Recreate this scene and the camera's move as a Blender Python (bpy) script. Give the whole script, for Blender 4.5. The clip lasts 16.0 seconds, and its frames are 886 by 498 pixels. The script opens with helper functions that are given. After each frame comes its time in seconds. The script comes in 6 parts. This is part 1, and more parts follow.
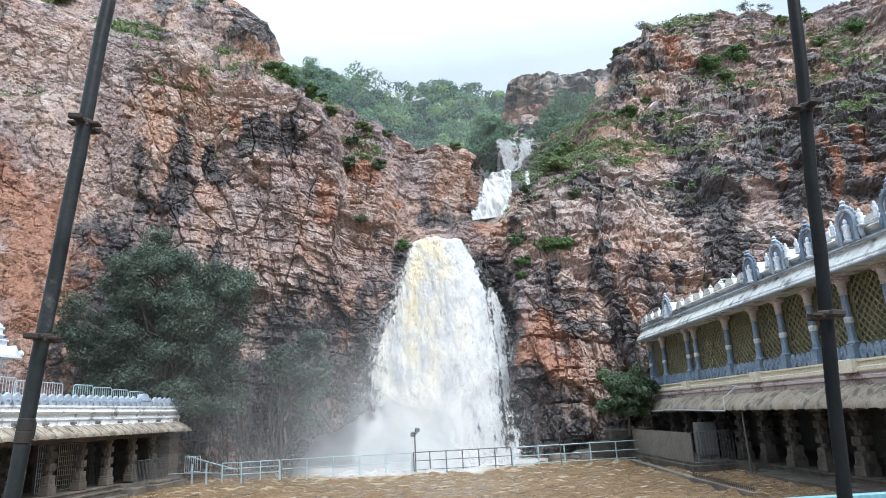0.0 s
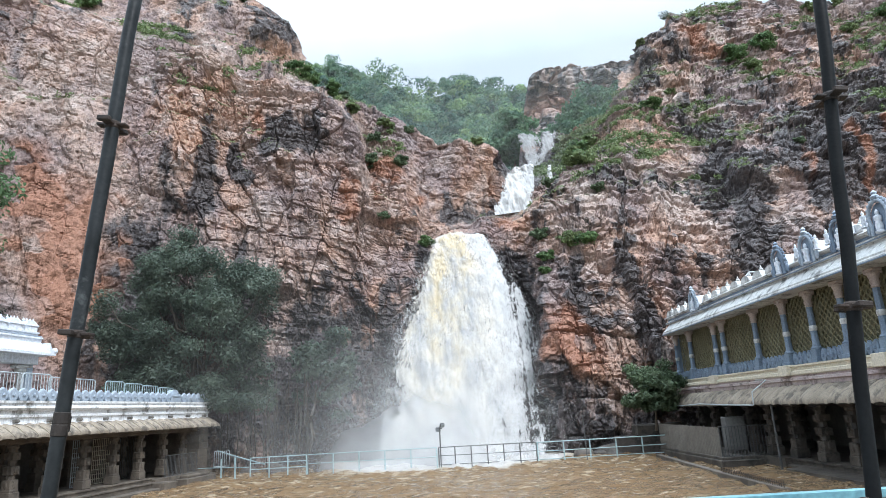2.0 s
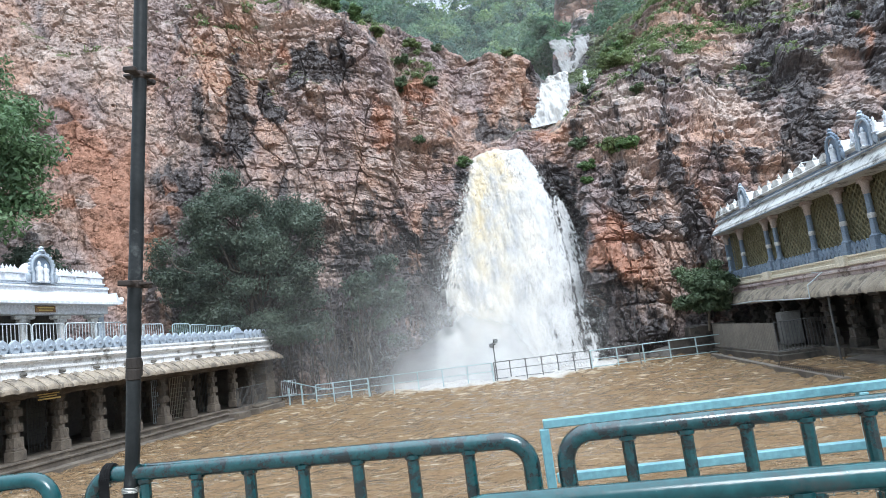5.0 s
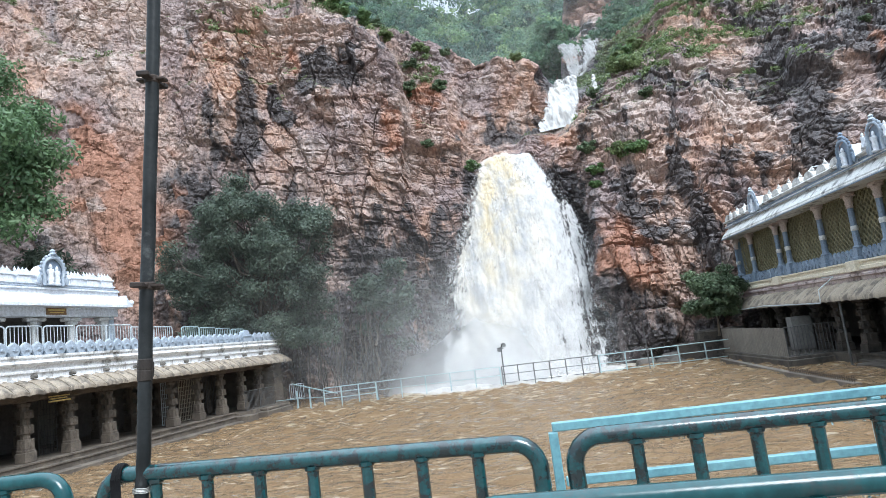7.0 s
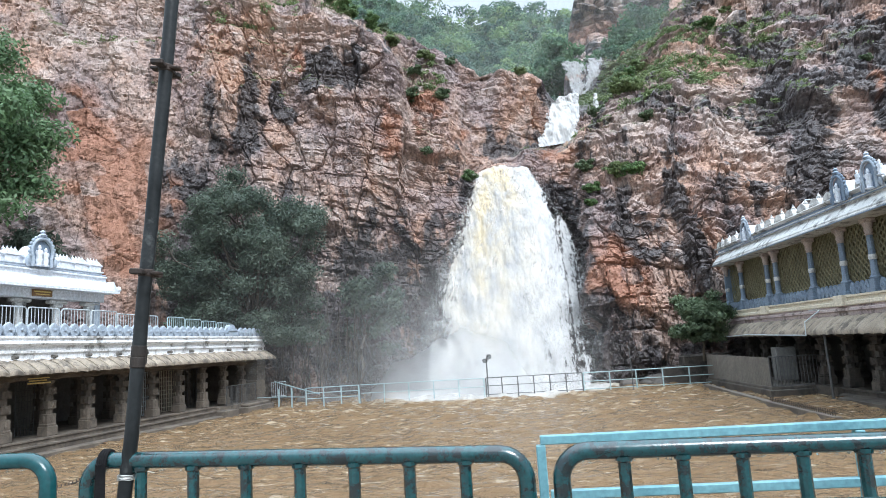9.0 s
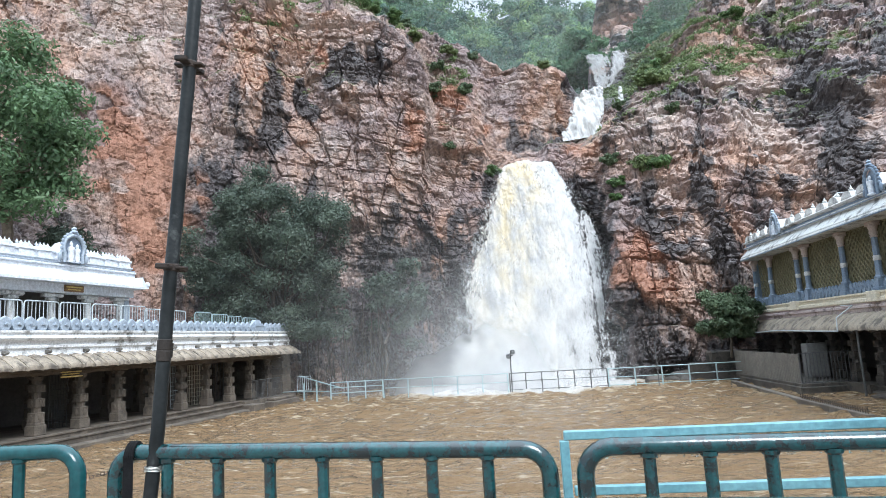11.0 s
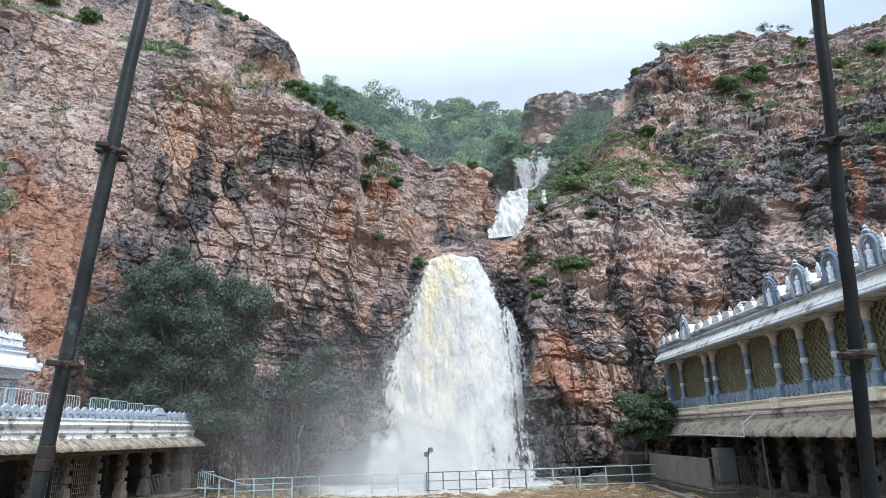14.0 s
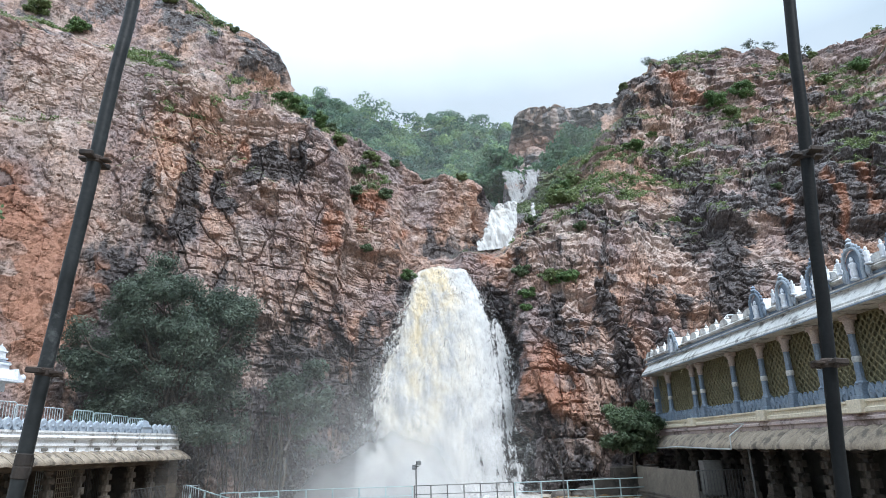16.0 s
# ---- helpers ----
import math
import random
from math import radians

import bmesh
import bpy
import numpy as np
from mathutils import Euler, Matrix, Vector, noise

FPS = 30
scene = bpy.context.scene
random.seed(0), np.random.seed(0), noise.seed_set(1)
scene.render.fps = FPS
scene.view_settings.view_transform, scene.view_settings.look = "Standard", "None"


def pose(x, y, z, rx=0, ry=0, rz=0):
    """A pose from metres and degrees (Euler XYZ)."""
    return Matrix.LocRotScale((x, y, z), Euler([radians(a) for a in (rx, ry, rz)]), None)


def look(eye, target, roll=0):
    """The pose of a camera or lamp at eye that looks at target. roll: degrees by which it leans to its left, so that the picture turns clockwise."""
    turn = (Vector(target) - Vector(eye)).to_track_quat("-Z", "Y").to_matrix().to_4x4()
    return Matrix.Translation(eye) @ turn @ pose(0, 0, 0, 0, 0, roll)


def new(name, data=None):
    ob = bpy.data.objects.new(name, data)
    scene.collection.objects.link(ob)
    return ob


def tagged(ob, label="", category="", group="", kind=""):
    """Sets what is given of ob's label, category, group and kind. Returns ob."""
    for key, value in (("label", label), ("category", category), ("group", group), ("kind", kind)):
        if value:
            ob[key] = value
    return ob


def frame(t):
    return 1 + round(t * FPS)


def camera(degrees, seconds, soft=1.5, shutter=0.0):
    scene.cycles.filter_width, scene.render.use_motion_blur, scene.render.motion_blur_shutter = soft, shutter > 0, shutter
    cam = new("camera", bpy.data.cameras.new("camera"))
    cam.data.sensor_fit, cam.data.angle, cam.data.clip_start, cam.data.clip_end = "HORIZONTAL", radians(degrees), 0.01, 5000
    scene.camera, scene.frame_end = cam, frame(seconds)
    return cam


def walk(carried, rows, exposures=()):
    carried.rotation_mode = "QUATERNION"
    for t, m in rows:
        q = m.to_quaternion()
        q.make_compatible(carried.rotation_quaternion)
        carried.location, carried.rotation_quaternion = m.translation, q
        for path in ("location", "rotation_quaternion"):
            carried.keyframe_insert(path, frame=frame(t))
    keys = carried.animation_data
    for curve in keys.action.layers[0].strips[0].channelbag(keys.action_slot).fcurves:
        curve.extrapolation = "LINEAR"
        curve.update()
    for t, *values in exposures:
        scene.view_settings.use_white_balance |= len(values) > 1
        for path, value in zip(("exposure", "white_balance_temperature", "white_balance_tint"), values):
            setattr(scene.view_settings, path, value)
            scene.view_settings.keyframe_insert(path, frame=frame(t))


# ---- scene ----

# the camera stands at a crowd barrier on a terrace and looks about
ROWS = [
    (0, 0.004, 0.018, 2.693, -1.93, 14.52, -3.15),
    (0.5, 0.026, 0.016, 2.701, -0.75, 14.67, -4.64),
    (1, 0.032, 0.027, 2.696, -2.18, 14.54, -3.99),
    (1.5, 0.014, 0.006, 2.687, -1.59, 15.18, -3.02),
    (2, 0.013, -0.002, 2.683, 0.22, 14.24, -3.25),
    (2.5, 0.017, 0.004, 2.679, 0.04, 12.86, -3.79),
    (3, 0.009, 0.001, 2.680, 1.83, 11.84, -4.06),
    (3.5, 0.005, -0.019, 2.686, 5.00, 10.62, -4.12),
    (4, 0.000, -0.013, 2.680, 5.70, 8.25, -4.35),
    (4.5, 0.006, -0.008, 2.682, 5.32, 7.18, -6.13),
    (5, 0.023, 0.011, 2.692, 4.70, 7.57, -7.47),
    (5.2, 0.016, 0.027, 2.686, 5.01, 7.66, -8.22),
    (7.5, 0.019, -0.002, 2.686, 5.17, 8.32, -6.81),
    (8, 0.021, -0.000, 2.686, 4.15, 8.96, -5.57),
    (8.5, -0.007, -0.023, 2.692, 4.57, 9.82, -4.40),
    (9, -0.024, -0.023, 2.683, 4.55, 8.64, -3.52),
    (9.2, -0.021, -0.021, 2.692, 4.83, 8.71, -4.12),
    (11.3, -0.018, 0.001, 2.677, 6.78, 8.14, -3.31),
    (11.5, -0.012, 0.010, 2.676, 6.30, 7.56, -2.92),
    (12, -0.008, 0.037, 2.665, 1.61, 6.85, -2.54),
    (12.5, -0.023, 0.041, 2.692, 0.00, 9.96, -1.58),
    (13, -0.040, 0.023, 2.741, 0.13, 13.65, -1.34),
    (13.5, -0.047, 0.026, 2.754, -0.56, 14.73, -1.40),
    (14, -0.018, 0.017, 2.760, -0.56, 16.12, -2.06),
    (14.5, -0.012, 0.037, 2.740, -0.63, 12.84, -2.72),
    (15, -0.013, 0.016, 2.757, -2.57, 15.18, -4.25),
    (15.5, 0.004, 0.000, 2.737, -2.14, 16.00, -2.11),
    (16, 0.018, -0.010, 2.735, -1.57, 17.19, -2.10),
]
cam = camera(69.49, 16.0, soft=0.6)


def turned(x, y, z, yaw, pitch, roll):
    a, p = radians(yaw), radians(pitch)
    ahead = Vector((-math.sin(a) * math.cos(p), math.cos(a) * math.cos(p), math.sin(p)))
    eye = Vector((x, y, z))
    return look(eye, eye + ahead, roll)


walk(cam, [(r[0], turned(*r[1:])) for r in ROWS], exposures=[(t, e + 0.05, 6050, 10) for t, e in ((0.0, 0.45), (3.0, 0.45), (4.0, 0.52), (9.0, 0.55), (11.5, 0.55), (12.5, 0.55), (13.0, 0.38), (13.5, 0.18), (14.0, 0.33), (14.5, 0.23), (15.0, 0.36), (15.5, 0.18), (16.0, 0.32))])

# ---- light: overcast day, soft sun high in front ----
world = bpy.data.worlds.new("overcast_sky")
scene.world = world
world.use_nodes = True
wn, wl = world.node_tree.nodes, world.node_tree.links
sky = wn.new("ShaderNodeTexSky")
sky.sky_type = "NISHITA"
sky.sun_disc = False
sky.sun_elevation, sky.sun_rotation = radians(50), radians(144)
sky.dust_density, sky.air_density = 3.0, 1.0
cloud = wn.new("ShaderNodeTexNoise")
cloud.inputs["Scale"].default_value, cloud.inputs["Detail"].default_value = 2.2, 7
wc = wn.new("ShaderNodeTexCoord")
wl.new(wc.outputs["Generated"], cloud.inputs["Vector"])
wr = wn.new("ShaderNodeValToRGB")
wr.color_ramp.elements[0].position, wr.color_ramp.elements[0].color = 0.34, (7.4, 8.9, 9.9, 1)
wr.color_ramp.elements[1].position, wr.color_ramp.elements[1].color = 0.60, (9.3, 10.4, 11.3, 1)
wl.new(cloud.outputs["Fac"], wr.inputs["Fac"])
# overcast luminance: brightest overhead, dimmer towards the horizon
sepw = wn.new("ShaderNodeSeparateXYZ")
wl.new(wc.outputs["Generated"], sepw.inputs[0])
up = wn.new("ShaderNodeMapRange")
up.inputs["From Min"].default_value, up.inputs["From Max"].default_value = 0.50, 1.0
up.inputs["To Min"].default_value, up.inputs["To Max"].default_value = 0.72, 3.2
wl.new(sepw.outputs["Z"], up.inputs["Value"])
lum = wn.new("ShaderNodeVectorMath")
lum.operation = "SCALE"
wl.new(wr.outputs[0], lum.inputs[0])
wl.new(up.outputs[0], lum.inputs["Scale"])
wm = wn.new("ShaderNodeMix")
wm.data_type = "RGBA"
wm.inputs[0].default_value = 0.88
wl.new(sky.outputs[0], wm.inputs[6])
wl.new(lum.outputs[0], wm.inputs[7])
wl.new(wm.outputs[2], wn["Background"].inputs["Color"])
wn["Background"].inputs["Strength"].default_value = 0.1
sun = new("sun", bpy.data.lights.new("sun", "SUN"))
sun.data.energy, sun.data.angle, sun.data.color = 2.1, radians(24), (1.0, 0.995, 0.985)
sun.matrix_world = look((38, -22, 70), (0, 30, 0))


# ---- materials ----
def nodes_of(name):
    m = bpy.data.materials.new(name)
    m.use_nodes = True
    nt = m.node_tree
    return m, nt.nodes, nt.links, nt.nodes["Principled BSDF"]


def tex_noise(n, l, vec, scale, detail=5.0, rough=0.55, stretch=None):
    if stretch:
        mp = n.new("ShaderNodeMapping")
        mp.inputs["Scale"].default_value = stretch
        l.new(vec, mp.inputs["Vector"])
        vec = mp.outputs["Vector"]
    t = n.new("ShaderNodeTexNoise")
    t.inputs["Scale"].default_value, t.inputs["Detail"].default_value, t.inputs["Roughness"].default_value = scale, detail, rough
    l.new(vec, t.inputs["Vector"])
    return t.outputs["Fac"]


def ramp(n, l, fac, stops):
    r = n.new("ShaderNodeValToRGB")
    while len(r.color_ramp.elements) < len(stops):
        r.color_ramp.elements.new(0.5)
    for e, (p, c) in zip(r.color_ramp.elements, stops):
        e.position = p
        e.color = (c, c, c, 1) if isinstance(c, (int, float)) else (*c, 1)
    l.new(fac, r.inputs["Fac"])
    return r.outputs["Color"]


def mixed(n, l, fac, a, b, kind="MIX"):
    m = n.new("ShaderNodeMix")
    m.data_type, m.blend_type = "RGBA", kind
    for sock, v in ((m.inputs[0], fac), (m.inputs[6], a), (m.inputs[7], b)):
        if isinstance(v, (int, float)):
            sock.default_value = v
        elif isinstance(v, tuple):
            sock.default_value = (*v, 1)
        else:
            l.new(v, sock)
    return m.outputs[2]


def bumped(n, l, bsdf, height, strength, distance):
    b = n.new("ShaderNodeBump")
    b.inputs["Strength"].default_value, b.inputs["Distance"].default_value = strength, distance
    l.new(height, b.inputs["Height"])
    l.new(b.outputs["Normal"], bsdf.inputs["Normal"])


def surf(name, c1, c2, scale=3.0, rough=0.7, metal=0.0, bump=0.3, dist=0.01, stain=None, stain_at=0.62, stretch=None, fine=12.0, spec=0.5):
    """A worn surface: two colours over large patches, grain at a fine scale, and stains with ragged edges."""
    m, n, l, b = nodes_of(name)
    vec = n.new("ShaderNodeTexCoord").outputs["Object"]
    info = n.new("ShaderNodeObjectInfo")
    shift = n.new("ShaderNodeVectorMath")
    shift.operation = "MULTIPLY_ADD"
    l.new(info.outputs["Random"], shift.inputs[0])
    shift.inputs[1].default_value = (37.0, 17.0, 29.0)
    l.new(vec, shift.inputs[2])
    vec = shift.outputs[0]
    big = tex_noise(n, l, vec, scale, 6)
    small = tex_noise(n, l, vec, scale * fine, 4)
    col = mixed(n, l, ramp(n, l, big, [(0.35, 0.0), (0.65, 1.0)]), c1, c2)
    col = mixed(n, l, 0.55, col, ramp(n, l, small, [(0.3, 0.55), (0.7, 1.25)]), "MULTIPLY")
    if stain:
        s = tex_noise(n, l, vec, scale * 1.7, 8, 0.65, stretch)
        col = mixed(n, l, ramp(n, l, s, [(stain_at - 0.06, 0.0), (stain_at + 0.06, 0.9)]), col, stain)
    l.new(col, b.inputs["Base Color"])
    rr = n.new("ShaderNodeMapRange")
    rr.inputs["To Min"].default_value, rr.inputs["To Max"].default_value = max(rough - 0.15, 0.03), min(rough + 0.15, 1.0)
    l.new(small, rr.inputs["Value"])
    l.new(rr.outputs[0], b.inputs["Roughness"])
    b.inputs["Metallic"].default_value = metal
    b.inputs["Specular IOR Level"].default_value = spec
    bumped(n, l, b, small, bump, dist)
    return m


def rock_material(name, tan=(0.40, 0.293, 0.248), orange=(0.45, 0.275, 0.196), pale=(0.53, 0.445, 0.405)):
    m, n, l, b = nodes_of(name)
    vec = n.new("ShaderNodeTexCoord").outputs["Object"]
    big = tex_noise(n, l, vec, 0.10, 7, 0.62)
    mid = tex_noise(n, l, vec, 0.55, 8, 0.6)
    fine = tex_noise(n, l, vec, 4.5, 8, 0.65)
    streak = tex_noise(n, l, vec, 0.55, 8, 0.62, (1.0, 1.0, 0.16))
    bed = tex_noise(n, l, vec, 0.8, 6, 0.6, (0.25, 0.25, 2.6))
    col = mixed(n, l, ramp(n, l, big, [(0.42, 0.0), (0.60, 1.0)]), tan, orange)
    col = mixed(n, l, ramp(n, l, mid, [(0.48, 0.0), (0.66, 0.75)]), col, pale)
    mauve = tex_noise(n, l, vec, 0.22, 7, 0.62, (1.0, 1.0, 0.6))
    col = mixed(n, l, ramp(n, l, mauve, [(0.45, 0.0), (0.58, 0.75)]), col, (0.25, 0.20, 0.205))
    col = mixed(n, l, ramp(n, l, bed, [(0.55, 0.0), (0.70, 0.3)]), col, (0.22, 0.13, 0.10))
    col = mixed(n, l, 0.75, col, ramp(n, l, fine, [(0.30, 0.2), (0.45, 0.8), (0.60, 1.12), (0.74, 1.45)]), "MULTIPLY")
    # hairline joints and beds
    wv = n.new("ShaderNodeVectorMath")
    wv.operation = "MULTIPLY_ADD"
    wt = n.new("ShaderNodeTexNoise")
    wt.inputs["Scale"].default_value, wt.inputs["Detail"].default_value = 0.7, 5
    l.new(vec, wt.inputs["Vector"])
    l.new(wt.outputs["Color"], wv.inputs[0])
    wv.inputs[1].default_value = (0.4, 0.4, 0.4)
    mpj = n.new("ShaderNodeMapping")
    mpj.inputs["Scale"].default_value = (1.0, 0.4, 0.85)
    mpj.inputs["Rotation"].default_value = (0.0, 0.14, 0.0)
    l.new(vec, mpj.inputs["Vector"])
    l.new(mpj.outputs["Vector"], wv.inputs[2])
    joint = n.new("ShaderNodeTexVoronoi")
    joint.feature = "DISTANCE_TO_EDGE"
    joint.inputs["Scale"].default_value = 1.15
    l.new(wv.outputs[0], joint.inputs["Vector"])
    jl = ramp(n, l, joint.outputs["Distance"], [(0.0, 0.25), (0.035, 1.0)])
    gate = ramp(n, l, tex_noise(n, l, vec, 0.35, 4), [(0.42, 0.0), (0.58, 0.85)])
    col = mixed(n, l, gate, col, mixed(n, l, 1.0, col, jl, "MULTIPLY"))
    att = n.new("ShaderNodeAttribute")
    att.attribute_name = "tint"
    sep = n.new("ShaderNodeSeparateColor")
    l.new(att.outputs["Color"], sep.inputs[0])
    col = mixed(n, l, ramp(n, l, att.outputs["Alpha"], [(0.05, 0.0), (0.9, 0.6)]), col, mixed(n, l, fine, (0.38, 0.31, 0.275), (0.62, 0.54, 0.49)))
    # black algae and seepage streaks, thicker where the rock is always wet or shade is painted
    add = n.new("ShaderNodeMath")
    add.operation = "ADD"
    l.new(streak, add.inputs[0])
    l.new(sep.outputs["Red"], add.inputs[1])
    dark = ramp(n, l, add.outputs[0], [(0.505, 0.0), (0.60, 0.92)])
    col = mixed(n, l, dark, col, mixed(n, l, ramp(n, l, fine, [(0.35, 0.0), (0.65, 1.0)]), (0.022, 0.021, 0.024), (0.105, 0.094, 0.095)))
    # rust-coloured fresh faces
    col = mixed(n, l, ramp(n, l, sep.outputs["Green"], [(0.25, 0.0), (0.8, 0.8)]), col, mixed(n, l, fine, (0.26, 0.105, 0.060), (0.44, 0.228, 0.145)))
    # lichen and thin grass on ledges
    moss = mixed(n, l, mid, (0.045, 0.07, 0.022), (0.13, 0.15, 0.06))
    mf = n.new("ShaderNodeMath")
    mf.operation = "MULTIPLY_ADD"
    l.new(sep.outputs["Blue"], mf.inputs[0])
    mf.inputs[1].default_value = 0.55
    l.new(fine, mf.inputs[2])
    col = mixed(n, l, ramp(n, l, mf.outputs[0], [(0.66, 0.0), (0.80, 0.9)]), col, moss)
    l.new(col, b.inputs["Base Color"])
    rg = n.new("ShaderNodeMapRange")
    rg.inputs["To Min"].default_value, rg.inputs["To Max"].default_value = 0.92, 0.38
    l.new(dark, rg.inputs["Value"])
    l.new(rg.outputs[0], b.inputs["Roughness"])
    b.inputs["Specular IOR Level"].default_value = 0.35
    # small angular facets: every cell is a plane of its own tilt
    total = None
    for size, share, seed in ((0.75, 0.34, 0.0), (2.0, 0.34, 7.3), (5.0, 0.38, 3.1)):
        mp = n.new("ShaderNodeMapping")
        mp.inputs["Scale"].default_value = (1.0, 0.5, 1.15)
        mp.inputs["Location"].default_value = (seed, 0.0, seed)
        mp.inputs["Rotation"].default_value = (0.0, 0.2 - 0.1 * seed, 0.0)
        l.new(wv.outputs[0] if size < 1 else vec, mp.inputs["Vector"])
        cell = n.new("ShaderNodeTexVoronoi")
        cell.distance = "CHEBYCHEV"
        cell.inputs["Scale"].default_value, cell.inputs["Randomness"].default_value = size, 0.9
        l.new(mp.outputs["Vector"], cell.inputs["Vector"])
        off = n.new("ShaderNodeVectorMath")
        off.operation = "SUBTRACT"
        l.new(mp.outputs["Vector"], off.inputs[0])
        l.new(cell.outputs["Position"], off.inputs[1])
        rnd = n.new("ShaderNodeVectorMath")
        rnd.operation = "MULTIPLY_ADD"
        l.new(cell.outputs["Color"], rnd.inputs[0])
        rnd.inputs[1].default_value, rnd.inputs[2].default_value = (2 * share,) * 3, (-share,) * 3
        dot = n.new("ShaderNodeVectorMath")
        dot.operation = "DOT_PRODUCT"
        l.new(off.outputs[0], dot.inputs[0])
        l.new(rnd.outputs[0], dot.inputs[1])
        if total is None:
            total = dot.outputs["Value"]
        else:
            h = n.new("ShaderNodeMath")
            h.operation = "ADD"
            l.new(total, h.inputs[0])
            l.new(dot.outputs["Value"], h.inputs[1])
            total = h.outputs[0]
    for tex, k in ((fine, 0.10), (mid, 0.12)):
        h = n.new("ShaderNodeMath")
        h.operation = "MULTIPLY_ADD"
        l.new(tex, h.inputs[0])
        h.inputs[1].default_value = k
        l.new(total, h.inputs[2])
        total = h.outputs[0]
    bumped(n, l, b, total, 1.0, 1.0)
    return m


def leaf_material(name, c1, c2, rough=0.5, patch=0.6, vary=(0.5, 1.35), through_=0.4, tone=False):
    m, n, l, b = nodes_of(name)
    geo = n.new("ShaderNodeNewGeometry")
    vec = n.new("ShaderNodeTexCoord").outputs["Object"]
    big = tex_noise(n, l, vec, patch, 3)
    col = mixed(n, l, ramp(n, l, big, [(0.35, 0.0), (0.65, 1.0)]), c1, c2)
    col = mixed(n, l, 0.8, col, ramp(n, l, geo.outputs["Random Per Island"], [(0.0, vary[0]), (1.0, vary[1])]), "MULTIPLY")
    if tone:
        # every crown has its own green
        own = n.new("ShaderNodeAttribute")
        own.attribute_name = "own"
        col = mixed(n, l, 1.0, col, ramp(n, l, own.outputs["Fac"], [(0.0, (0.55, 0.62, 0.68)), (0.6, (1.0, 1.0, 1.0)), (1.0, (1.7, 1.5, 1.0))]), "MULTIPLY")
    l.new(col, b.inputs["Base Color"])
    b.inputs["Roughness"].default_value = rough
    b.inputs["Specular IOR Level"].default_value = 0.35
    tr = n.new("ShaderNodeBsdfTranslucent")
    l.new(col, tr.inputs["Color"])
    mx = n.new("ShaderNodeMixShader")
    mx.inputs[0].default_value = through_
    l.new(b.outputs[0], mx.inputs[1])
    l.new(tr.outputs[0], mx.inputs[2])
    l.new(mx.outputs[0], n["Material Output"].inputs["Surface"])
    return m


def falling_water(name, veil):
    """White broken water; the attribute thick gives how dense the sheet is, silt tints the thick part."""
    m, n, l, b = nodes_of(name)
    vec = n.new("ShaderNodeTexCoord").outputs["Object"]
    att = n.new("ShaderNodeAttribute")
    att.attribute_name = "thick"
    sep = n.new("ShaderNodeSeparateColor")
    l.new(att.outputs["Color"], sep.inputs[0])
    s1 = tex_noise(n, l, vec, 0.9, 9, 0.66, (1.0, 1.0, 0.42))
    s2 = tex_noise(n, l, vec, 6.5, 9, 0.78, (1.0, 1.0, 0.36))
    silt = n.new("ShaderNodeMath")
    silt.operation = "MULTIPLY"
    l.new(ramp(n, l, s1, [(0.36, 0.0), (0.62, 1.0)]), silt.inputs[0])
    l.new(sep.outputs["Green"], silt.inputs[1])
    col = mixed(n, l, silt.outputs[0], (0.485, 0.48, 0.47), (0.49, 0.405, 0.27))
    col = mixed(n, l, 0.75, col, ramp(n, l, s1, [(0.36, 0.6), (0.58, 1.06)]), "MULTIPLY")
    col = mixed(n, l, 0.55, col, ramp(n, l, s2, [(0.34, 0.62), (0.50, 1.0), (0.62, 1.12)]), "MULTIPLY")
    l.new(col, b.inputs["Base Color"])
    b.inputs["Roughness"].default_value = 0.5
    b.inputs["Specular IOR Level"].default_value = 0.3
    bumped(n, l, b, s2, 0.25, 0.06)
    a = n.new("ShaderNodeMath")
    a.operation = "ADD"
    l.new(sep.outputs["Red"], a.inputs[0])
    avg = n.new("ShaderNodeMix")
    avg.inputs[0].default_value = 0.75 if veil else 0.7
    l.new(s1, avg.inputs[2])
    l.new(s2, avg.inputs[3])
    wide = n.new("ShaderNodeMath")
    wide.operation = "MULTIPLY_ADD"
    l.new(avg.outputs[0], wide.inputs[0])
    wide.inputs[1].default_value, wide.inputs[2].default_value = 2.3, -0.65
    l.new(wide.outputs[0], a.inputs[1])
    fac = ramp(n, l, a.outputs[0], [(0.86 if veil else 0.80, 0.0), (1.30 if veil else 1.22, 0.5 if veil else 1.0)])
    tp = n.new("ShaderNodeBsdfTransparent")
    mx = n.new("ShaderNodeMixShader")
    l.new(fac, mx.inputs[0])
    l.new(tp.outputs[0], mx.inputs[1])
    l.new(b.outputs[0], mx.inputs[2])
    l.new(mx.outputs[0], n["Material Output"].inputs["Surface"])
    return m


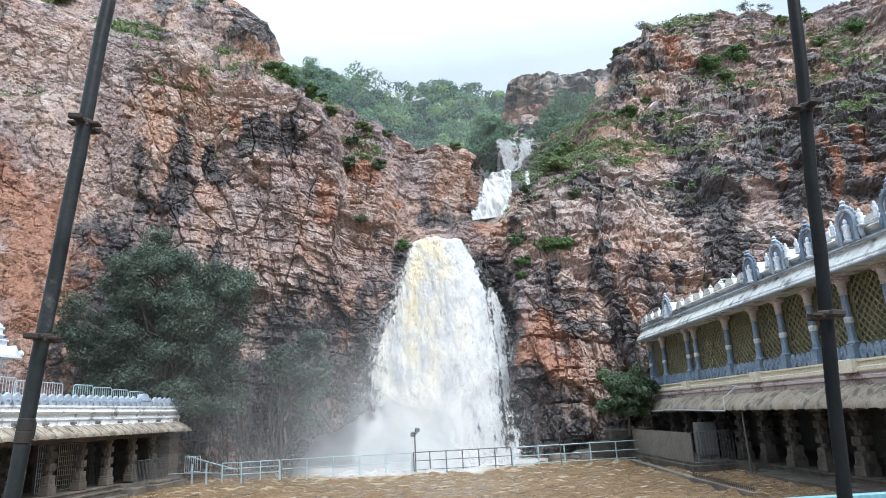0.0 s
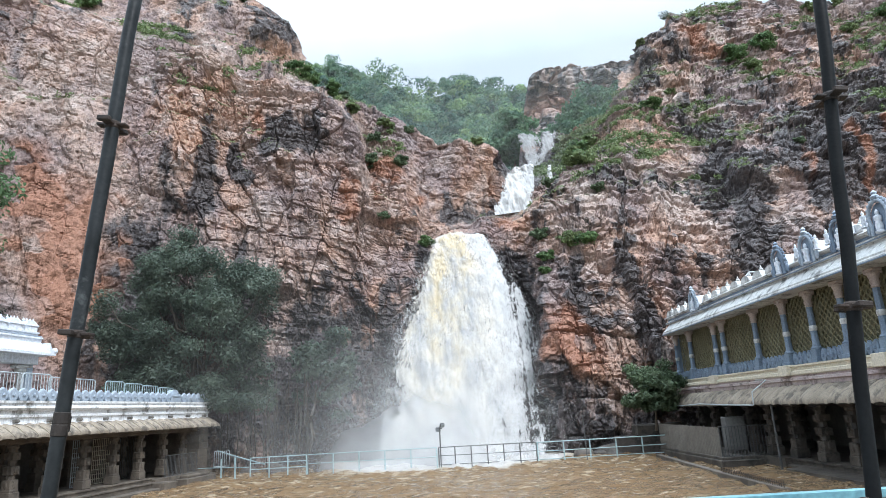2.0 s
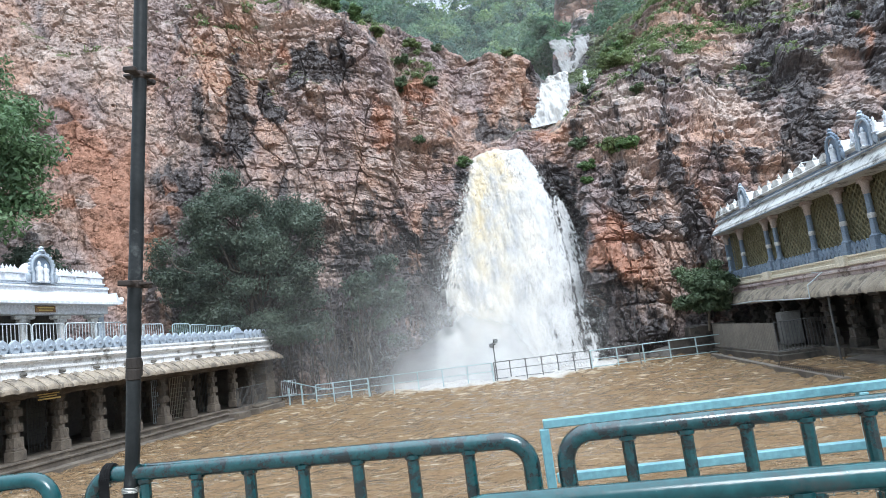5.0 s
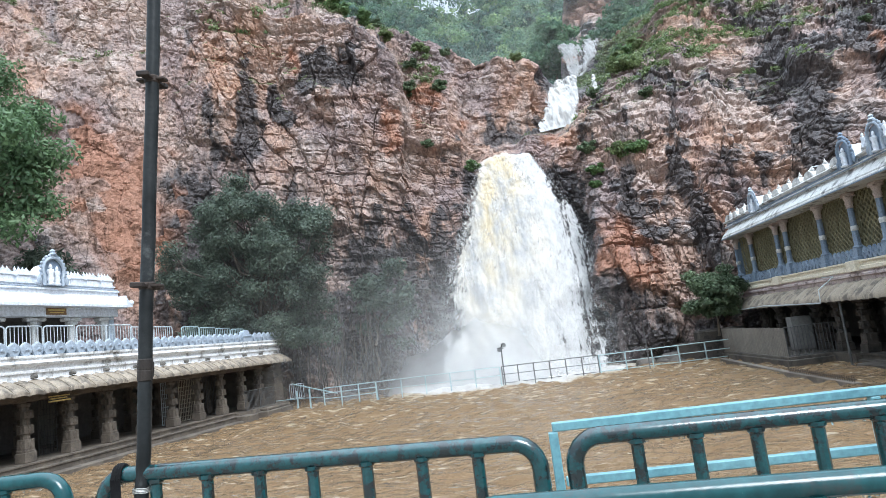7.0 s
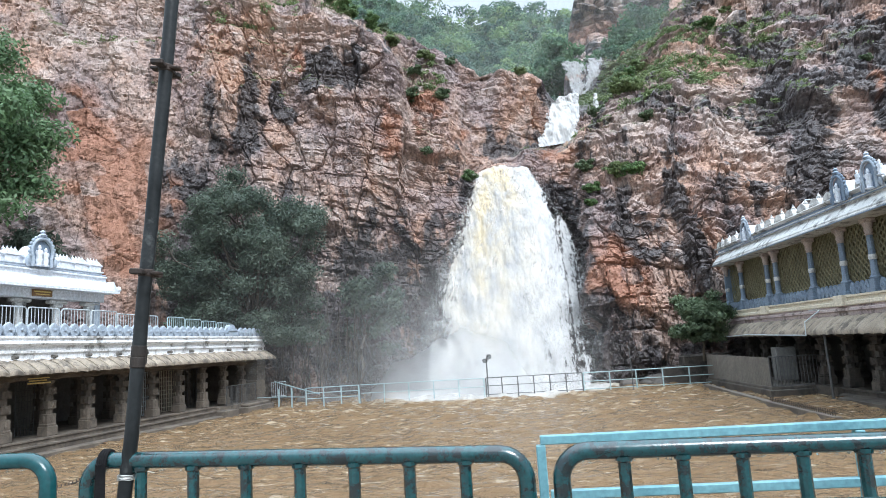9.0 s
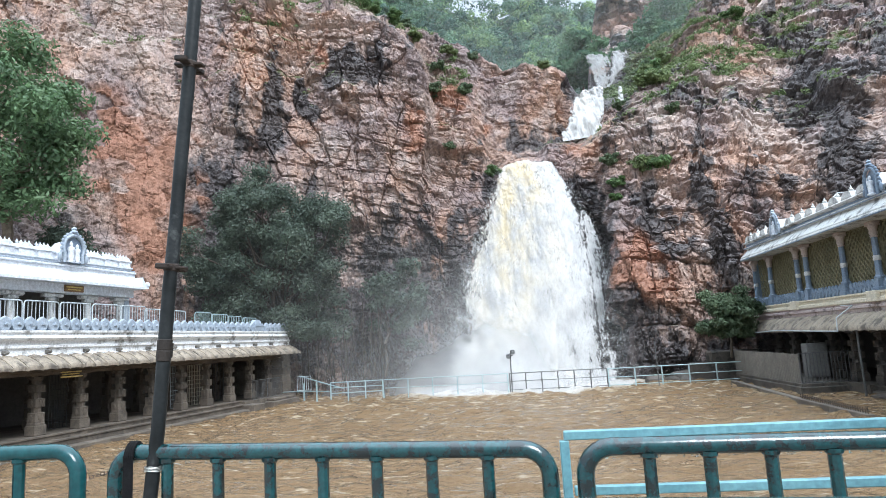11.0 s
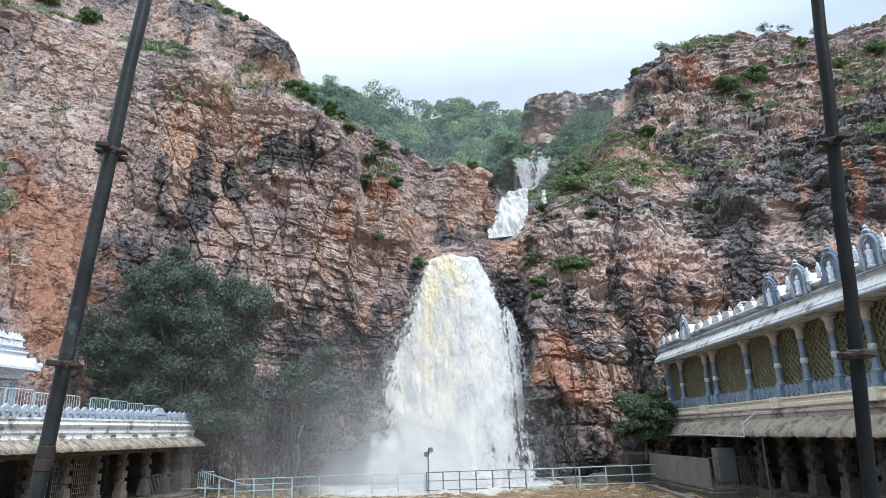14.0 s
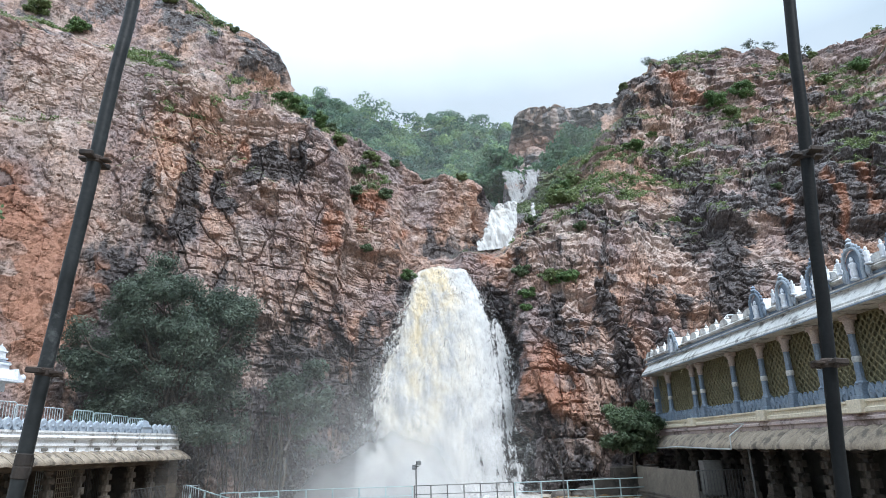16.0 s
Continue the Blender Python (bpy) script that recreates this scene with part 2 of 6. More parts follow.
def mist_material(name):
    m, n, l, b = nodes_of(name)
    vec = n.new("ShaderNodeTexCoord").outputs["Object"]
    att = n.new("ShaderNodeAttribute")
    att.attribute_name = "thick"
    sep = n.new("ShaderNodeSeparateColor")
    l.new(att.outputs["Color"], sep.inputs[0])
    puff = tex_noise(n, l, vec, 0.28, 5, 0.5)
    f = n.new("ShaderNodeMath")
    f.operation = "MULTIPLY"
    l.new(ramp(n, l, puff, [(0.25, 0.35), (0.7, 1.0)]), f.inputs[0])
    l.new(sep.outputs["Red"], f.inputs[1])
    d = n.new("ShaderNodeBsdfDiffuse")
    d.inputs["Color"].default_value = (0.84, 0.84, 0.835, 1)
    t2 = n.new("ShaderNodeBsdfTranslucent")
    t2.inputs["Color"].default_value = (0.84, 0.84, 0.835, 1)
    ad = n.new("ShaderNodeMixShader")
    l.new(d.outputs[0], ad.inputs[1])
    l.new(t2.outputs[0], ad.inputs[2])
    tp = n.new("ShaderNodeBsdfTransparent")
    mx = n.new("ShaderNodeMixShader")
    l.new(f.outputs[0], mx.inputs[0])
    l.new(tp.outputs[0], mx.inputs[1])
    l.new(ad.outputs[0], mx.inputs[2])
    l.new(mx.outputs[0], n["Material Output"].inputs["Surface"])
    return m


def pool_material(name):
    m, n, l, b = nodes_of(name)
    vec = n.new("ShaderNodeTexCoord").outputs["Object"]
    big = tex_noise(n, l, vec, 0.22, 5, 0.55)
    w1 = tex_noise(n, l, vec, 1.3, 6, 0.62, (0.6, 1.5, 1.0))
    w2 = tex_noise(n, l, vec, 7.0, 5, 0.6, (0.6, 1.2, 1.0))
    col = mixed(n, l, big, (0.145, 0.090, 0.045), (0.255, 0.168, 0.092))
    foam = tex_noise(n, l, vec, 2.2, 9, 0.68, (0.55, 1.7, 1.0))
    att = n.new("ShaderNodeAttribute")
    att.attribute_name = "thick"
    sep = n.new("ShaderNodeSeparateColor")
    l.new(att.outputs["Color"], sep.inputs[0])
    fa = n.new("ShaderNodeMath")
    fa.operation = "ADD"
    l.new(foam, fa.inputs[0])
    l.new(sep.outputs["Red"], fa.inputs[1])
    # pale patches: foam, and sky reflections painted along with it
    ff = ramp(n, l, fa.outputs[0], [(0.565, 0.0), (0.72, 0.7)])
    froth_and_glint = mixed(n, l, ramp(n, l, sep.outputs["Red"], [(0.12, 0.0), (0.4, 1.0)]), (0.45, 0.36, 0.25), (0.70, 0.69, 0.67))
    col = mixed(n, l, ff, col, froth_and_glint)
    l.new(col, b.inputs["Base Color"])
    rg = n.new("ShaderNodeMapRange")
    rg.inputs["To Min"].default_value, rg.inputs["To Max"].default_value = 0.06, 0.6
    l.new(ff, rg.inputs["Value"])
    l.new(rg.outputs[0], b.inputs["Roughness"])
    b.inputs["IOR"].default_value = 1.33
    h = n.new("ShaderNodeMath")
    h.operation = "MULTIPLY_ADD"
    l.new(w2, h.inputs[0])
    h.inputs[1].default_value = 0.25
    l.new(w1, h.inputs[2])
    bumped(n, l, b, h.outputs[0], 1.0, 0.6)
    return m


M_ROCK = rock_material("gorge_rock")
M_FAR_ROCK = rock_material("far_rock", tan=(0.30, 0.205, 0.165), orange=(0.36, 0.20, 0.135), pale=(0.42, 0.33, 0.28))
M_POOL = pool_material("muddy_water")
M_CORE = falling_water("white_water", False)
M_VEIL = falling_water("water_veil", True)
M_MIST = mist_material("spray")
M_SOIL = surf("hill_soil", (0.03, 0.06, 0.035), (0.055, 0.09, 0.05), 0.3, 0.95, dist=0.1)
M_GROUND = surf("earth", (0.18, 0.14, 0.10), (0.25, 0.20, 0.14), 0.2, 0.95, dist=0.05)
M_LEAF = leaf_material("leaves", (0.085, 0.15, 0.06), (0.15, 0.235, 0.09))
M_LEAF_DARK = leaf_material("ficus_leaves", (0.076, 0.104, 0.080), (0.134, 0.17, 0.126))
# far greens are lightened and blued: distance haze put into the leaf colour
M_LEAF_FAR = leaf_material("hazed_forest_leaves", (0.06, 0.125, 0.085), (0.16, 0.26, 0.125), 0.8, 0.16, (0.6, 1.3))
M_FOREST = leaf_material("hazed_forest_canopy", (0.072, 0.15, 0.112), (0.145, 0.25, 0.14), 0.7, 0.16, (0.6, 1.35), .25, True)
M_GRASS = leaf_material("scrub_leaves", (0.12, 0.17, 0.07), (0.22, 0.27, 0.12))
M_LEAF_TREE = leaf_material("tree_leaves", (0.10, 0.17, 0.085), (0.16, 0.25, 0.12))
M_LEAF_BUSH = leaf_material("bush_leaves", (0.085, 0.125, 0.07), (0.15, 0.20, 0.11))
M_BARK = surf("bark", (0.13, 0.10, 0.075), (0.20, 0.16, 0.12), 4, 0.9, dist=0.02)
M_ROOT = surf("wet_root", (0.045, 0.038, 0.03), (0.085, 0.07, 0.055), 4, 0.85, dist=0.02)
# stone colour lowered to hold some of the hall's inner shade
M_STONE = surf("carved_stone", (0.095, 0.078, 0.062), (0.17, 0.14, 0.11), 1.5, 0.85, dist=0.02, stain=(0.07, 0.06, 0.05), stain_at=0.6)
# wet stone, darkened further to carry the shade below the gallery
M_STONE_WET_SHADE = surf("wet_stone_shaded", (0.06, 0.05, 0.042), (0.115, 0.096, 0.078), 1.5, 0.6, dist=0.02, stain=(0.03, 0.027, 0.024), stain_at=0.56)
M_EAVE = surf("weathered_eave_stone", (0.25, 0.205, 0.155), (0.34, 0.285, 0.22), 1.6, 0.85, dist=0.02, stain=(0.095, 0.08, 0.066), stain_at=0.55, stretch=(1, 1, 0.5))
M_PURPLE = surf("faded_mauve_wash", (0.42, 0.34, 0.34), (0.50, 0.42, 0.40), 1.0, 0.85, dist=0.01, stain=(0.13, 0.10, 0.09), stain_at=0.58)
M_WHITE = surf("limewash", (0.68, 0.715, 0.77), (0.75, 0.78, 0.83), 0.9, 0.7, bump=0.15, stain=(0.36, 0.36, 0.36), stain_at=0.68, stretch=(1, 1, 0.35))
M_WHITE_DIRTY = surf("stained_limewash", (0.70, 0.70, 0.70), (0.80, 0.80, 0.80), 1.2, 0.75, bump=0.2, stain=(0.16, 0.15, 0.13), stain_at=0.605, stretch=(1, 1, 0.6))
# stained limewash, greyed as well to carry the gallery front's shade
M_WHITE_OLD_SHADE = surf("aged_shaded_limewash", (0.55, 0.55, 0.54), (0.68, 0.68, 0.665), 1.4, 0.75, bump=0.2, stain=(0.13, 0.13, 0.125), stain_at=0.575, stretch=(1, 1, 0.4))
M_SOOT = surf("damp_blackened_plaster", (0.07, 0.065, 0.058), (0.20, 0.19, 0.17), 6, 0.9, stain=(0.45, 0.44, 0.42), stain_at=0.66)
M_SCREEN_DARK = surf("screen_backing", (0.14, 0.13, 0.08), (0.18, 0.168, 0.105), 3, 0.8)
M_CREAM = surf("cream_paint", (0.62, 0.56, 0.44), (0.70, 0.63, 0.50), 1.2, 0.7, bump=0.15, stain=(0.3, 0.26, 0.2), stain_at=0.66)
M_BLUEGREY = surf("blue_grey_paint", (0.15, 0.20, 0.27), (0.21, 0.27, 0.345), 1.5, 0.6, bump=0.15, stain=(0.16, 0.18, 0.2), stain_at=0.68)
M_PALEBLUE = surf("pale_blue_paint", (0.31, 0.365, 0.43), (0.40, 0.455, 0.52), 1.5, 0.6, bump=0.15, stain=(0.28, 0.32, 0.36), stain_at=0.68)
M_PINK = surf("pale_pink_paint", (0.46, 0.38, 0.345), (0.54, 0.46, 0.42), 2, 0.7, bump=0.15)
M_OLIVE = surf("olive_screen_paint", (0.19, 0.175, 0.10), (0.26, 0.24, 0.14), 2, 0.65, bump=0.2, stain=(0.10, 0.09, 0.055), stain_at=0.64)
# deep shade inside the gallery, put into the plaster's base colour
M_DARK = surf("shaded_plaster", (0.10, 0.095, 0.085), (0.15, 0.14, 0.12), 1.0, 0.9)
# stained plaster; the dim interior is put into its base colour
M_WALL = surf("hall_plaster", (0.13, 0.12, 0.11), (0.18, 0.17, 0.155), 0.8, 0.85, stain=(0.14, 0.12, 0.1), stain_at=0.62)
M_TEAL = surf("teal_gloss_paint", (0.004, 0.044, 0.050), (0.009, 0.066, 0.072), 3.0, 0.2, bump=0.25, dist=0.003, stain=(0.035, 0.045, 0.045), stain_at=0.64, fine=9)
M_TEAL_WORN = surf("teal_paint_worn", (0.003, 0.042, 0.047), (0.008, 0.062, 0.068), 9.0, 0.20, bump=0.3, dist=0.003, stain=(0.010, 0.012, 0.013), stain_at=0.535, fine=6, spec=0.8)
M_WET, wet_n, wet_l, wet_b = nodes_of("rain_water")
wet_b.inputs["Base Color"].default_value, wet_b.inputs["Roughness"].default_value = (0.85, 0.9, 0.9, 1), 0.03
wet_b.inputs["Transmission Weight"].default_value, wet_b.inputs["IOR"].default_value = 1.0, 1.33
M_AQUA = surf("aqua_paint", (0.145, 0.315, 0.36), (0.19, 0.375, 0.415), 3.0, 0.35, bump=0.2, dist=0.003, stain=(0.05, 0.09, 0.09), stain_at=0.72)
M_RAIL = surf("aqua_rail_paint", (0.28, 0.38, 0.39), (0.37, 0.465, 0.47), 1.5, 0.45, bump=0.2, stain=(0.2, 0.22, 0.2), stain_at=0.68)
M_GALV = surf("galvanised_steel", (0.50, 0.55, 0.57), (0.60, 0.64, 0.66), 2, 0.45, 0.35, bump=0.1)
M_BLACK_IRON = surf("black_painted_iron", (0.004, 0.0045, 0.005), (0.010, 0.011, 0.0115), 5, 0.5, 0.0, bump=0.5, dist=0.003, stain=(0.045, 0.047, 0.046), stain_at=0.69, spec=0.12)
# lighter, rougher copy of the pole iron; the left pole's stronger light is in its colour
M_GREY_IRON_LIT = surf("weathered_pole_iron_lit", (0.009, 0.0105, 0.011), (0.026, 0.029, 0.030), 5, 0.42, 0.0, bump=0.6, dist=0.004, stain=(0.085, 0.09, 0.088), stain_at=0.66, spec=0.25, fine=9)
M_SLEEVE = surf("rusted_sleeve", (0.012, 0.010, 0.009), (0.032, 0.024, 0.019), 9, 0.7, 0.2, bump=0.6, dist=0.004)
M_RUST = surf("rusty_clamp", (0.022, 0.018, 0.016), (0.06, 0.040, 0.030), 9, 0.7, 0.3, bump=0.6, dist=0.004)
M_IRON = surf("grey_iron", (0.075, 0.074, 0.072), (0.13, 0.128, 0.125), 3, 0.6, 0.3, bump=0.3)
M_SHEET = surf("grey_corrugated_sheet", (0.165, 0.145, 0.122), (0.225, 0.20, 0.168), 1.2, 0.65, 0.2, bump=0.2, stain=(0.16, 0.13, 0.11), stain_at=0.64, stretch=(1, 1, 0.3))
M_STRAP = surf("black_rubber", (0.006, 0.006, 0.0065), (0.013, 0.013, 0.0135), 8, 0.8, spec=0.1)
M_WIRE = surf("thin_wire", (0.45, 0.45, 0.42), (0.55, 0.55, 0.5), 8, 0.4, 0.5)
M_ROPE = surf("coir_rope", (0.04, 0.027, 0.02), (0.085, 0.055, 0.04), 25, 0.95, bump=0.8, dist=0.006)
M_BROWN = surf("brown_board", (0.20, 0.11, 0.05), (0.26, 0.15, 0.07), 3, 0.5)
M_GOLD = surf("gold_letter_paint", (0.62, 0.46, 0.13), (0.70, 0.54, 0.2), 6, 0.45)
M_LAMP = surf("lamp_housing", (0.05, 0.05, 0.052), (0.09, 0.09, 0.09), 5, 0.5)
M_GLASS_DARK = surf("lamp_glass", (0.25, 0.27, 0.28), (0.3, 0.32, 0.33), 5, 0.15)
M_CONCRETE = surf("concrete", (0.18, 0.165, 0.145), (0.26, 0.24, 0.21), 1.0, 0.9, stain=(0.12, 0.1, 0.085), stain_at=0.6)


# ---- shape helpers ----
class Shape:
    """Gathers the corners and faces of one part."""

    def __init__(self):
        self.v, self.f = [], []

    def add(self, verts, faces):
        k = len(self.v)
        self.v += [tuple(p) for p in verts]
        self.f += [tuple(k + i for i in q) for q in faces]
        return self

    def box(self, x0, x1, y0, y1, z0, z1, c=0.0):
        """A block with its edges chamfered by c."""
        if c <= 0:
            p = [(x, y, z) for z in (z0, z1) for y in (y0, y1) for x in (x0, x1)]
            return self.add(p, [(0, 2, 3, 1), (4, 5, 7, 6), (0, 1, 5, 4), (2, 6, 7, 3), (0, 4, 6, 2), (1, 3, 7, 5)])
        bm = bmesh.new()
        for x in (x0, x1):
            for y in (y0, y1):
                for z in (z0, z1):
                    sx, sy, sz = (1 if x == x0 else -1), (1 if y == y0 else -1), (1 if z == z0 else -1)
                    for d in ((0, c, c), (c, 0, c), (c, c, 0)):
                        bm.verts.new((x + sx * d[0], y + sy * d[1], z + sz * d[2]))
        bmesh.ops.convex_hull(bm, input=bm.verts)
        bmesh.ops.dissolve_limit(bm, angle_limit=0.02, verts=bm.verts, edges=bm.edges)
        bm.verts.ensure_lookup_table()
        bm.verts.index_update()
        self.add([v.co[:] for v in bm.verts], [[v.index for v in f.verts] for f in bm.faces])
        bm.free()
        return self

    def lathe(self, profile, seg=12, centre=(0, 0, 0), square=False, turn=0.0):
        """Rings of (radius, z) round an upright axis; square: four-sided shafts."""
        seg = 4 if square else seg
        a0 = math.pi / 4 if square else turn
        k = math.sqrt(2) if square else 1.0
        ring = [(math.cos(a0 + 2 * math.pi * i / seg), math.sin(a0 + 2 * math.pi * i / seg)) for i in range(seg)]
        vs = [(centre[0] + c * r * k, centre[1] + s * r * k, centre[2] + z) for r, z in profile for c, s in ring]
        fs = [(j * seg + i, j * seg + (i + 1) % seg, (j + 1) * seg + (i + 1) % seg, (j + 1) * seg + i) for j in range(len(profile) - 1) for i in range(seg)]
        fs += [tuple(range(seg))[::-1], tuple((len(profile) - 1) * seg + i for i in range(seg))]
        return self.add(vs, fs)

    def tube(self, path, r, seg=10):
        """A round bar along a path; r may be one radius or one for each point."""
        path = [Vector(p) for p in path]
        rs = r if isinstance(r, (list, tuple)) else [r] * len(path)
        vs, side = [], None
        for i, p in enumerate(path):
            d = (path[min(i + 1, len(path) - 1)] - path[max(i - 1, 0)]).normalized()
            if side is None:
                side = d.orthogonal().normalized()
            side = (side - d * side.dot(d)).normalized()
            up = d.cross(side)
            vs += [p + (side * math.cos(2 * math.pi * k / seg) + up * math.sin(2 * math.pi * k / seg)) * rs[i] for k in range(seg)]
        m = len(path)
        fs = [(j * seg + k, j * seg + (k + 1) % seg, (j + 1) * seg + (k + 1) % seg, (j + 1) * seg + k) for j in range(m - 1) for k in range(seg)]
        fs += [tuple(range(seg))[::-1], tuple((m - 1) * seg + k for k in range(seg))]
        return self.add(vs, fs)

    def extrude(self, outline, axis, a, b):
        """A closed outline drawn out between a and b along x or y. outline: (across, z)."""
        put = (lambda s, p: (s, p[0], p[1])) if axis == "x" else (lambda s, p: (p[0], s, p[1]))
        n = len(outline)
        vs = [put(s, p) for s in (a, b) for p in outline]
        fs = [(i, (i + 1) % n, n + (i + 1) % n, n + i) for i in range(n)] + [tuple(range(n))[::-1], tuple(range(n, 2 * n))]
        return self.add(vs, fs)

    def ball(self, c, rx, ry, rz, rings=6, seg=8):
        prof = [(math.sin(math.pi * i / rings), -math.cos(math.pi * i / rings)) for i in range(rings + 1)]
        vs = [(c[0] + rx * max(s, 0.02) * math.cos(2 * math.pi * k / seg), c[1] + ry * max(s, 0.02) * math.sin(2 * math.pi * k / seg), c[2] + rz * z) for s, z in prof for k in range(seg)]
        fs = [(j * seg + k, j * seg + (k + 1) % seg, (j + 1) * seg + (k + 1) % seg, (j + 1) * seg + k) for j in range(rings) for k in range(seg)]
        return self.add(vs, fs)

    def mesh(self, name):
        me = bpy.data.meshes.new(name)
        me.from_pydata(self.v, [], self.f)
        bm = bmesh.new()
        bm.from_mesh(me)
        bmesh.ops.recalc_face_normals(bm, faces=bm.faces)
        bm.to_mesh(me)
        bm.free()
        return me


def smooth(me, degrees=35):
    me.polygons.foreach_set("use_smooth", [True] * len(me.polygons))
    me.set_sharp_from_angle(angle=radians(degrees))
    return me


def part(name, shape, material, parent=None, label="", at=None, round_off=False):
    """Links a shape, or a mesh shared with other parts, as one object under its thing."""
    me = shape.mesh(name) if isinstance(shape, Shape) else shape
    if not me.materials:
        me.materials.append(material)
        if round_off:
            smooth(me)
    ob = new(name, me)
    if parent:
        ob.parent = parent
    if at is not None:
        ob.matrix_basis = at if isinstance(at, Matrix) else Matrix.Translation(at)
    return tagged(ob, label) if label else ob


def thing(name, label, category, at=None, group="", kind=""):
    e = new(name)
    e.empty_display_size = 0.3
    if at is not None:
        e.matrix_basis = at if isinstance(at, Matrix) else Matrix.Translation(at)
    return tagged(e, label, category, group, kind)


def grid_mesh(name, P, material, flat=True, colour=None, attr="tint"):
    """A sheet from an array of points, rows by columns."""
    r, c = P.shape[:2]
    me = bpy.data.meshes.new(name)
    idx = np.arange(r * c).reshape(r, c)
    q = np.stack([idx[:-1, :-1], idx[:-1, 1:], idx[1:, 1:], idx[1:, :-1]], -1).reshape(-1, 4)
    me.vertices.add(r * c)
    me.vertices.foreach_set("co", P.reshape(-1).astype(np.float32))
    me.loops.add(q.size)
    me.loops.foreach_set("vertex_index", q.reshape(-1).astype(np.int32))
    me.polygons.add(len(q))
    me.polygons.foreach_set("loop_start", np.arange(0, q.size, 4, dtype=np.int32))
    me.polygons.foreach_set("use_smooth", np.full(len(q), not flat))
    me.update(calc_edges=True)
    me.materials.append(material)
    if colour is not None:
        a = me.color_attributes.new(attr, "FLOAT_COLOR", "POINT")
        full = np.ones((r * c, 4), np.float32)
        full[:, :colour.shape[-1]] = colour.reshape(-1, colour.shape[-1])
        a.data.foreach_set("color", full.reshape(-1))
    return me


def quads_mesh(name, P, material):
    """Loose four-cornered leaves: P is n x 4 x 3."""
    n = len(P)
    me = bpy.data.meshes.new(name)
    me.vertices.add(n * 4)
    me.vertices.foreach_set("co", P.reshape(-1).astype(np.float32))
    me.loops.add(n * 4)
    me.loops.foreach_set("vertex_index", np.arange(n * 4, dtype=np.int32))
    me.polygons.add(n)
    me.polygons.foreach_set("loop_start", np.arange(0, n * 4, 4, dtype=np.int32))
    me.update(calc_edges=True)
    me.materials.append(material)
    return me


# ---- noise on arrays ----
def hashed(*ints):
    h = np.zeros(np.broadcast(*ints).shape, np.uint32)
    for k, i in enumerate(ints):
        h = (h ^ (np.asarray(i).astype(np.int64) & 0xFFFFFFFF).astype(np.uint32)) * np.uint32(2654435761 + 40503 * k)
        h ^= h >> np.uint32(15)
    h *= np.uint32(2246822519)
    h ^= h >> np.uint32(13)
    return h.astype(np.float64) / 4294967296.0


def vnoise(x, y, z, seed=0):
    x, y, z = np.broadcast_arrays(x, y, z)
    ix, iy, iz = np.floor(x), np.floor(y), np.floor(z)
    fx, fy, fz = x - ix, y - iy, z - iz
    fx, fy, fz = (f * f * (3 - 2 * f) for f in (fx, fy, fz))
    out = 0
    for dx in (0, 1):
        for dy in (0, 1):
            for dz in (0, 1):
                out = out + hashed(ix + dx, iy + dy, iz + dz, seed) * (fx if dx else 1 - fx) * (fy if dy else 1 - fy) * (fz if dz else 1 - fz)
    return out * 2 - 1


def fbm(x, y, z, octaves=4, seed=0, gain=0.5):
    out, a = 0, 1.0
    for o in range(octaves):
        out = out + a * vnoise(x * 2**o, y * 2**o, z * 2**o, seed + o)
        a *= gain
    return out


def blocks(u, v, seed):
    """Jittered cells: a random value, offsets from the cell's centre, and the distance to the nearest joint."""
    iu, iv = np.floor(u), np.floor(v)
    best = np.full(u.shape, 9.0)
    second = np.full(u.shape, 9.0)
    val, du, dv = np.zeros(u.shape), np.zeros(u.shape), np.zeros(u.shape)
    tu, tv = np.zeros(u.shape), np.zeros(u.shape)
    for a in (-1, 0, 1):
        for b in (-1, 0, 1):
            cu, cv = iu + a, iv + b
            pu, pv = cu + 0.15 + 0.7 * hashed(cu, cv, seed), cv + 0.15 + 0.7 * hashed(cu, cv, seed + 1)
            eu, ev = u - pu, v - pv
            d = np.maximum(np.abs(eu), np.abs(ev)) * 0.6 + np.hypot(eu, ev) * 0.4
            near = d < best
            second = np.where(near, best, np.minimum(second, d))
            val = np.where(near, hashed(cu, cv, seed + 2), val)
            tu = np.where(near, hashed(cu, cv, seed + 3) - 0.5, tu)
            tv = np.where(near, hashed(cu, cv, seed + 4) - 0.5, tv)
            du, dv = np.where(near, eu, du), np.where(near, ev, dv)
            best = np.where(near, d, best)
    return val, du * tu + dv * tv, second - best


def courses(s, w, along, tall, seed, wander):
    """Rock split by beds and joints: each bed has its own thickness and its own joints. Gives a value and a tilt for each block, and the nearness to its edges."""
    bw = w / tall + wander * fbm(s * .35 / along, w * .35 / tall, 0 * s + seed, 3, seed)
    bw = bw + 0.32 * np.sin(bw * 2.1 + seed)
    k = np.floor(bw)
    fv = bw - k
    bs = s / (along * (0.55 + 1.0 * hashed(k, 0 * k, seed))) + 17.3 * hashed(k, 0 * k + 3, seed) + 1.6 * wander * fbm(s * .4 / along, w * .4 / tall, 0 * s + 5 + seed, 3, seed + 1)
    bs = bs + 0.3 * np.sin(bs * 1.7 + k)
    m = np.floor(bs)
    fu = bs - m
    val = hashed(k, m, seed + 2)
    tilt = 1.25 * (fu - .5) * (hashed(k, m, seed + 3) - .5) + 0.6 * (fv - .5) * (hashed(k, m, seed + 4) - .6)
    edge = np.minimum(np.minimum(fu, 1 - fu) * along / tall, np.minimum(fv, 1 - fv))
    return val, tilt, edge


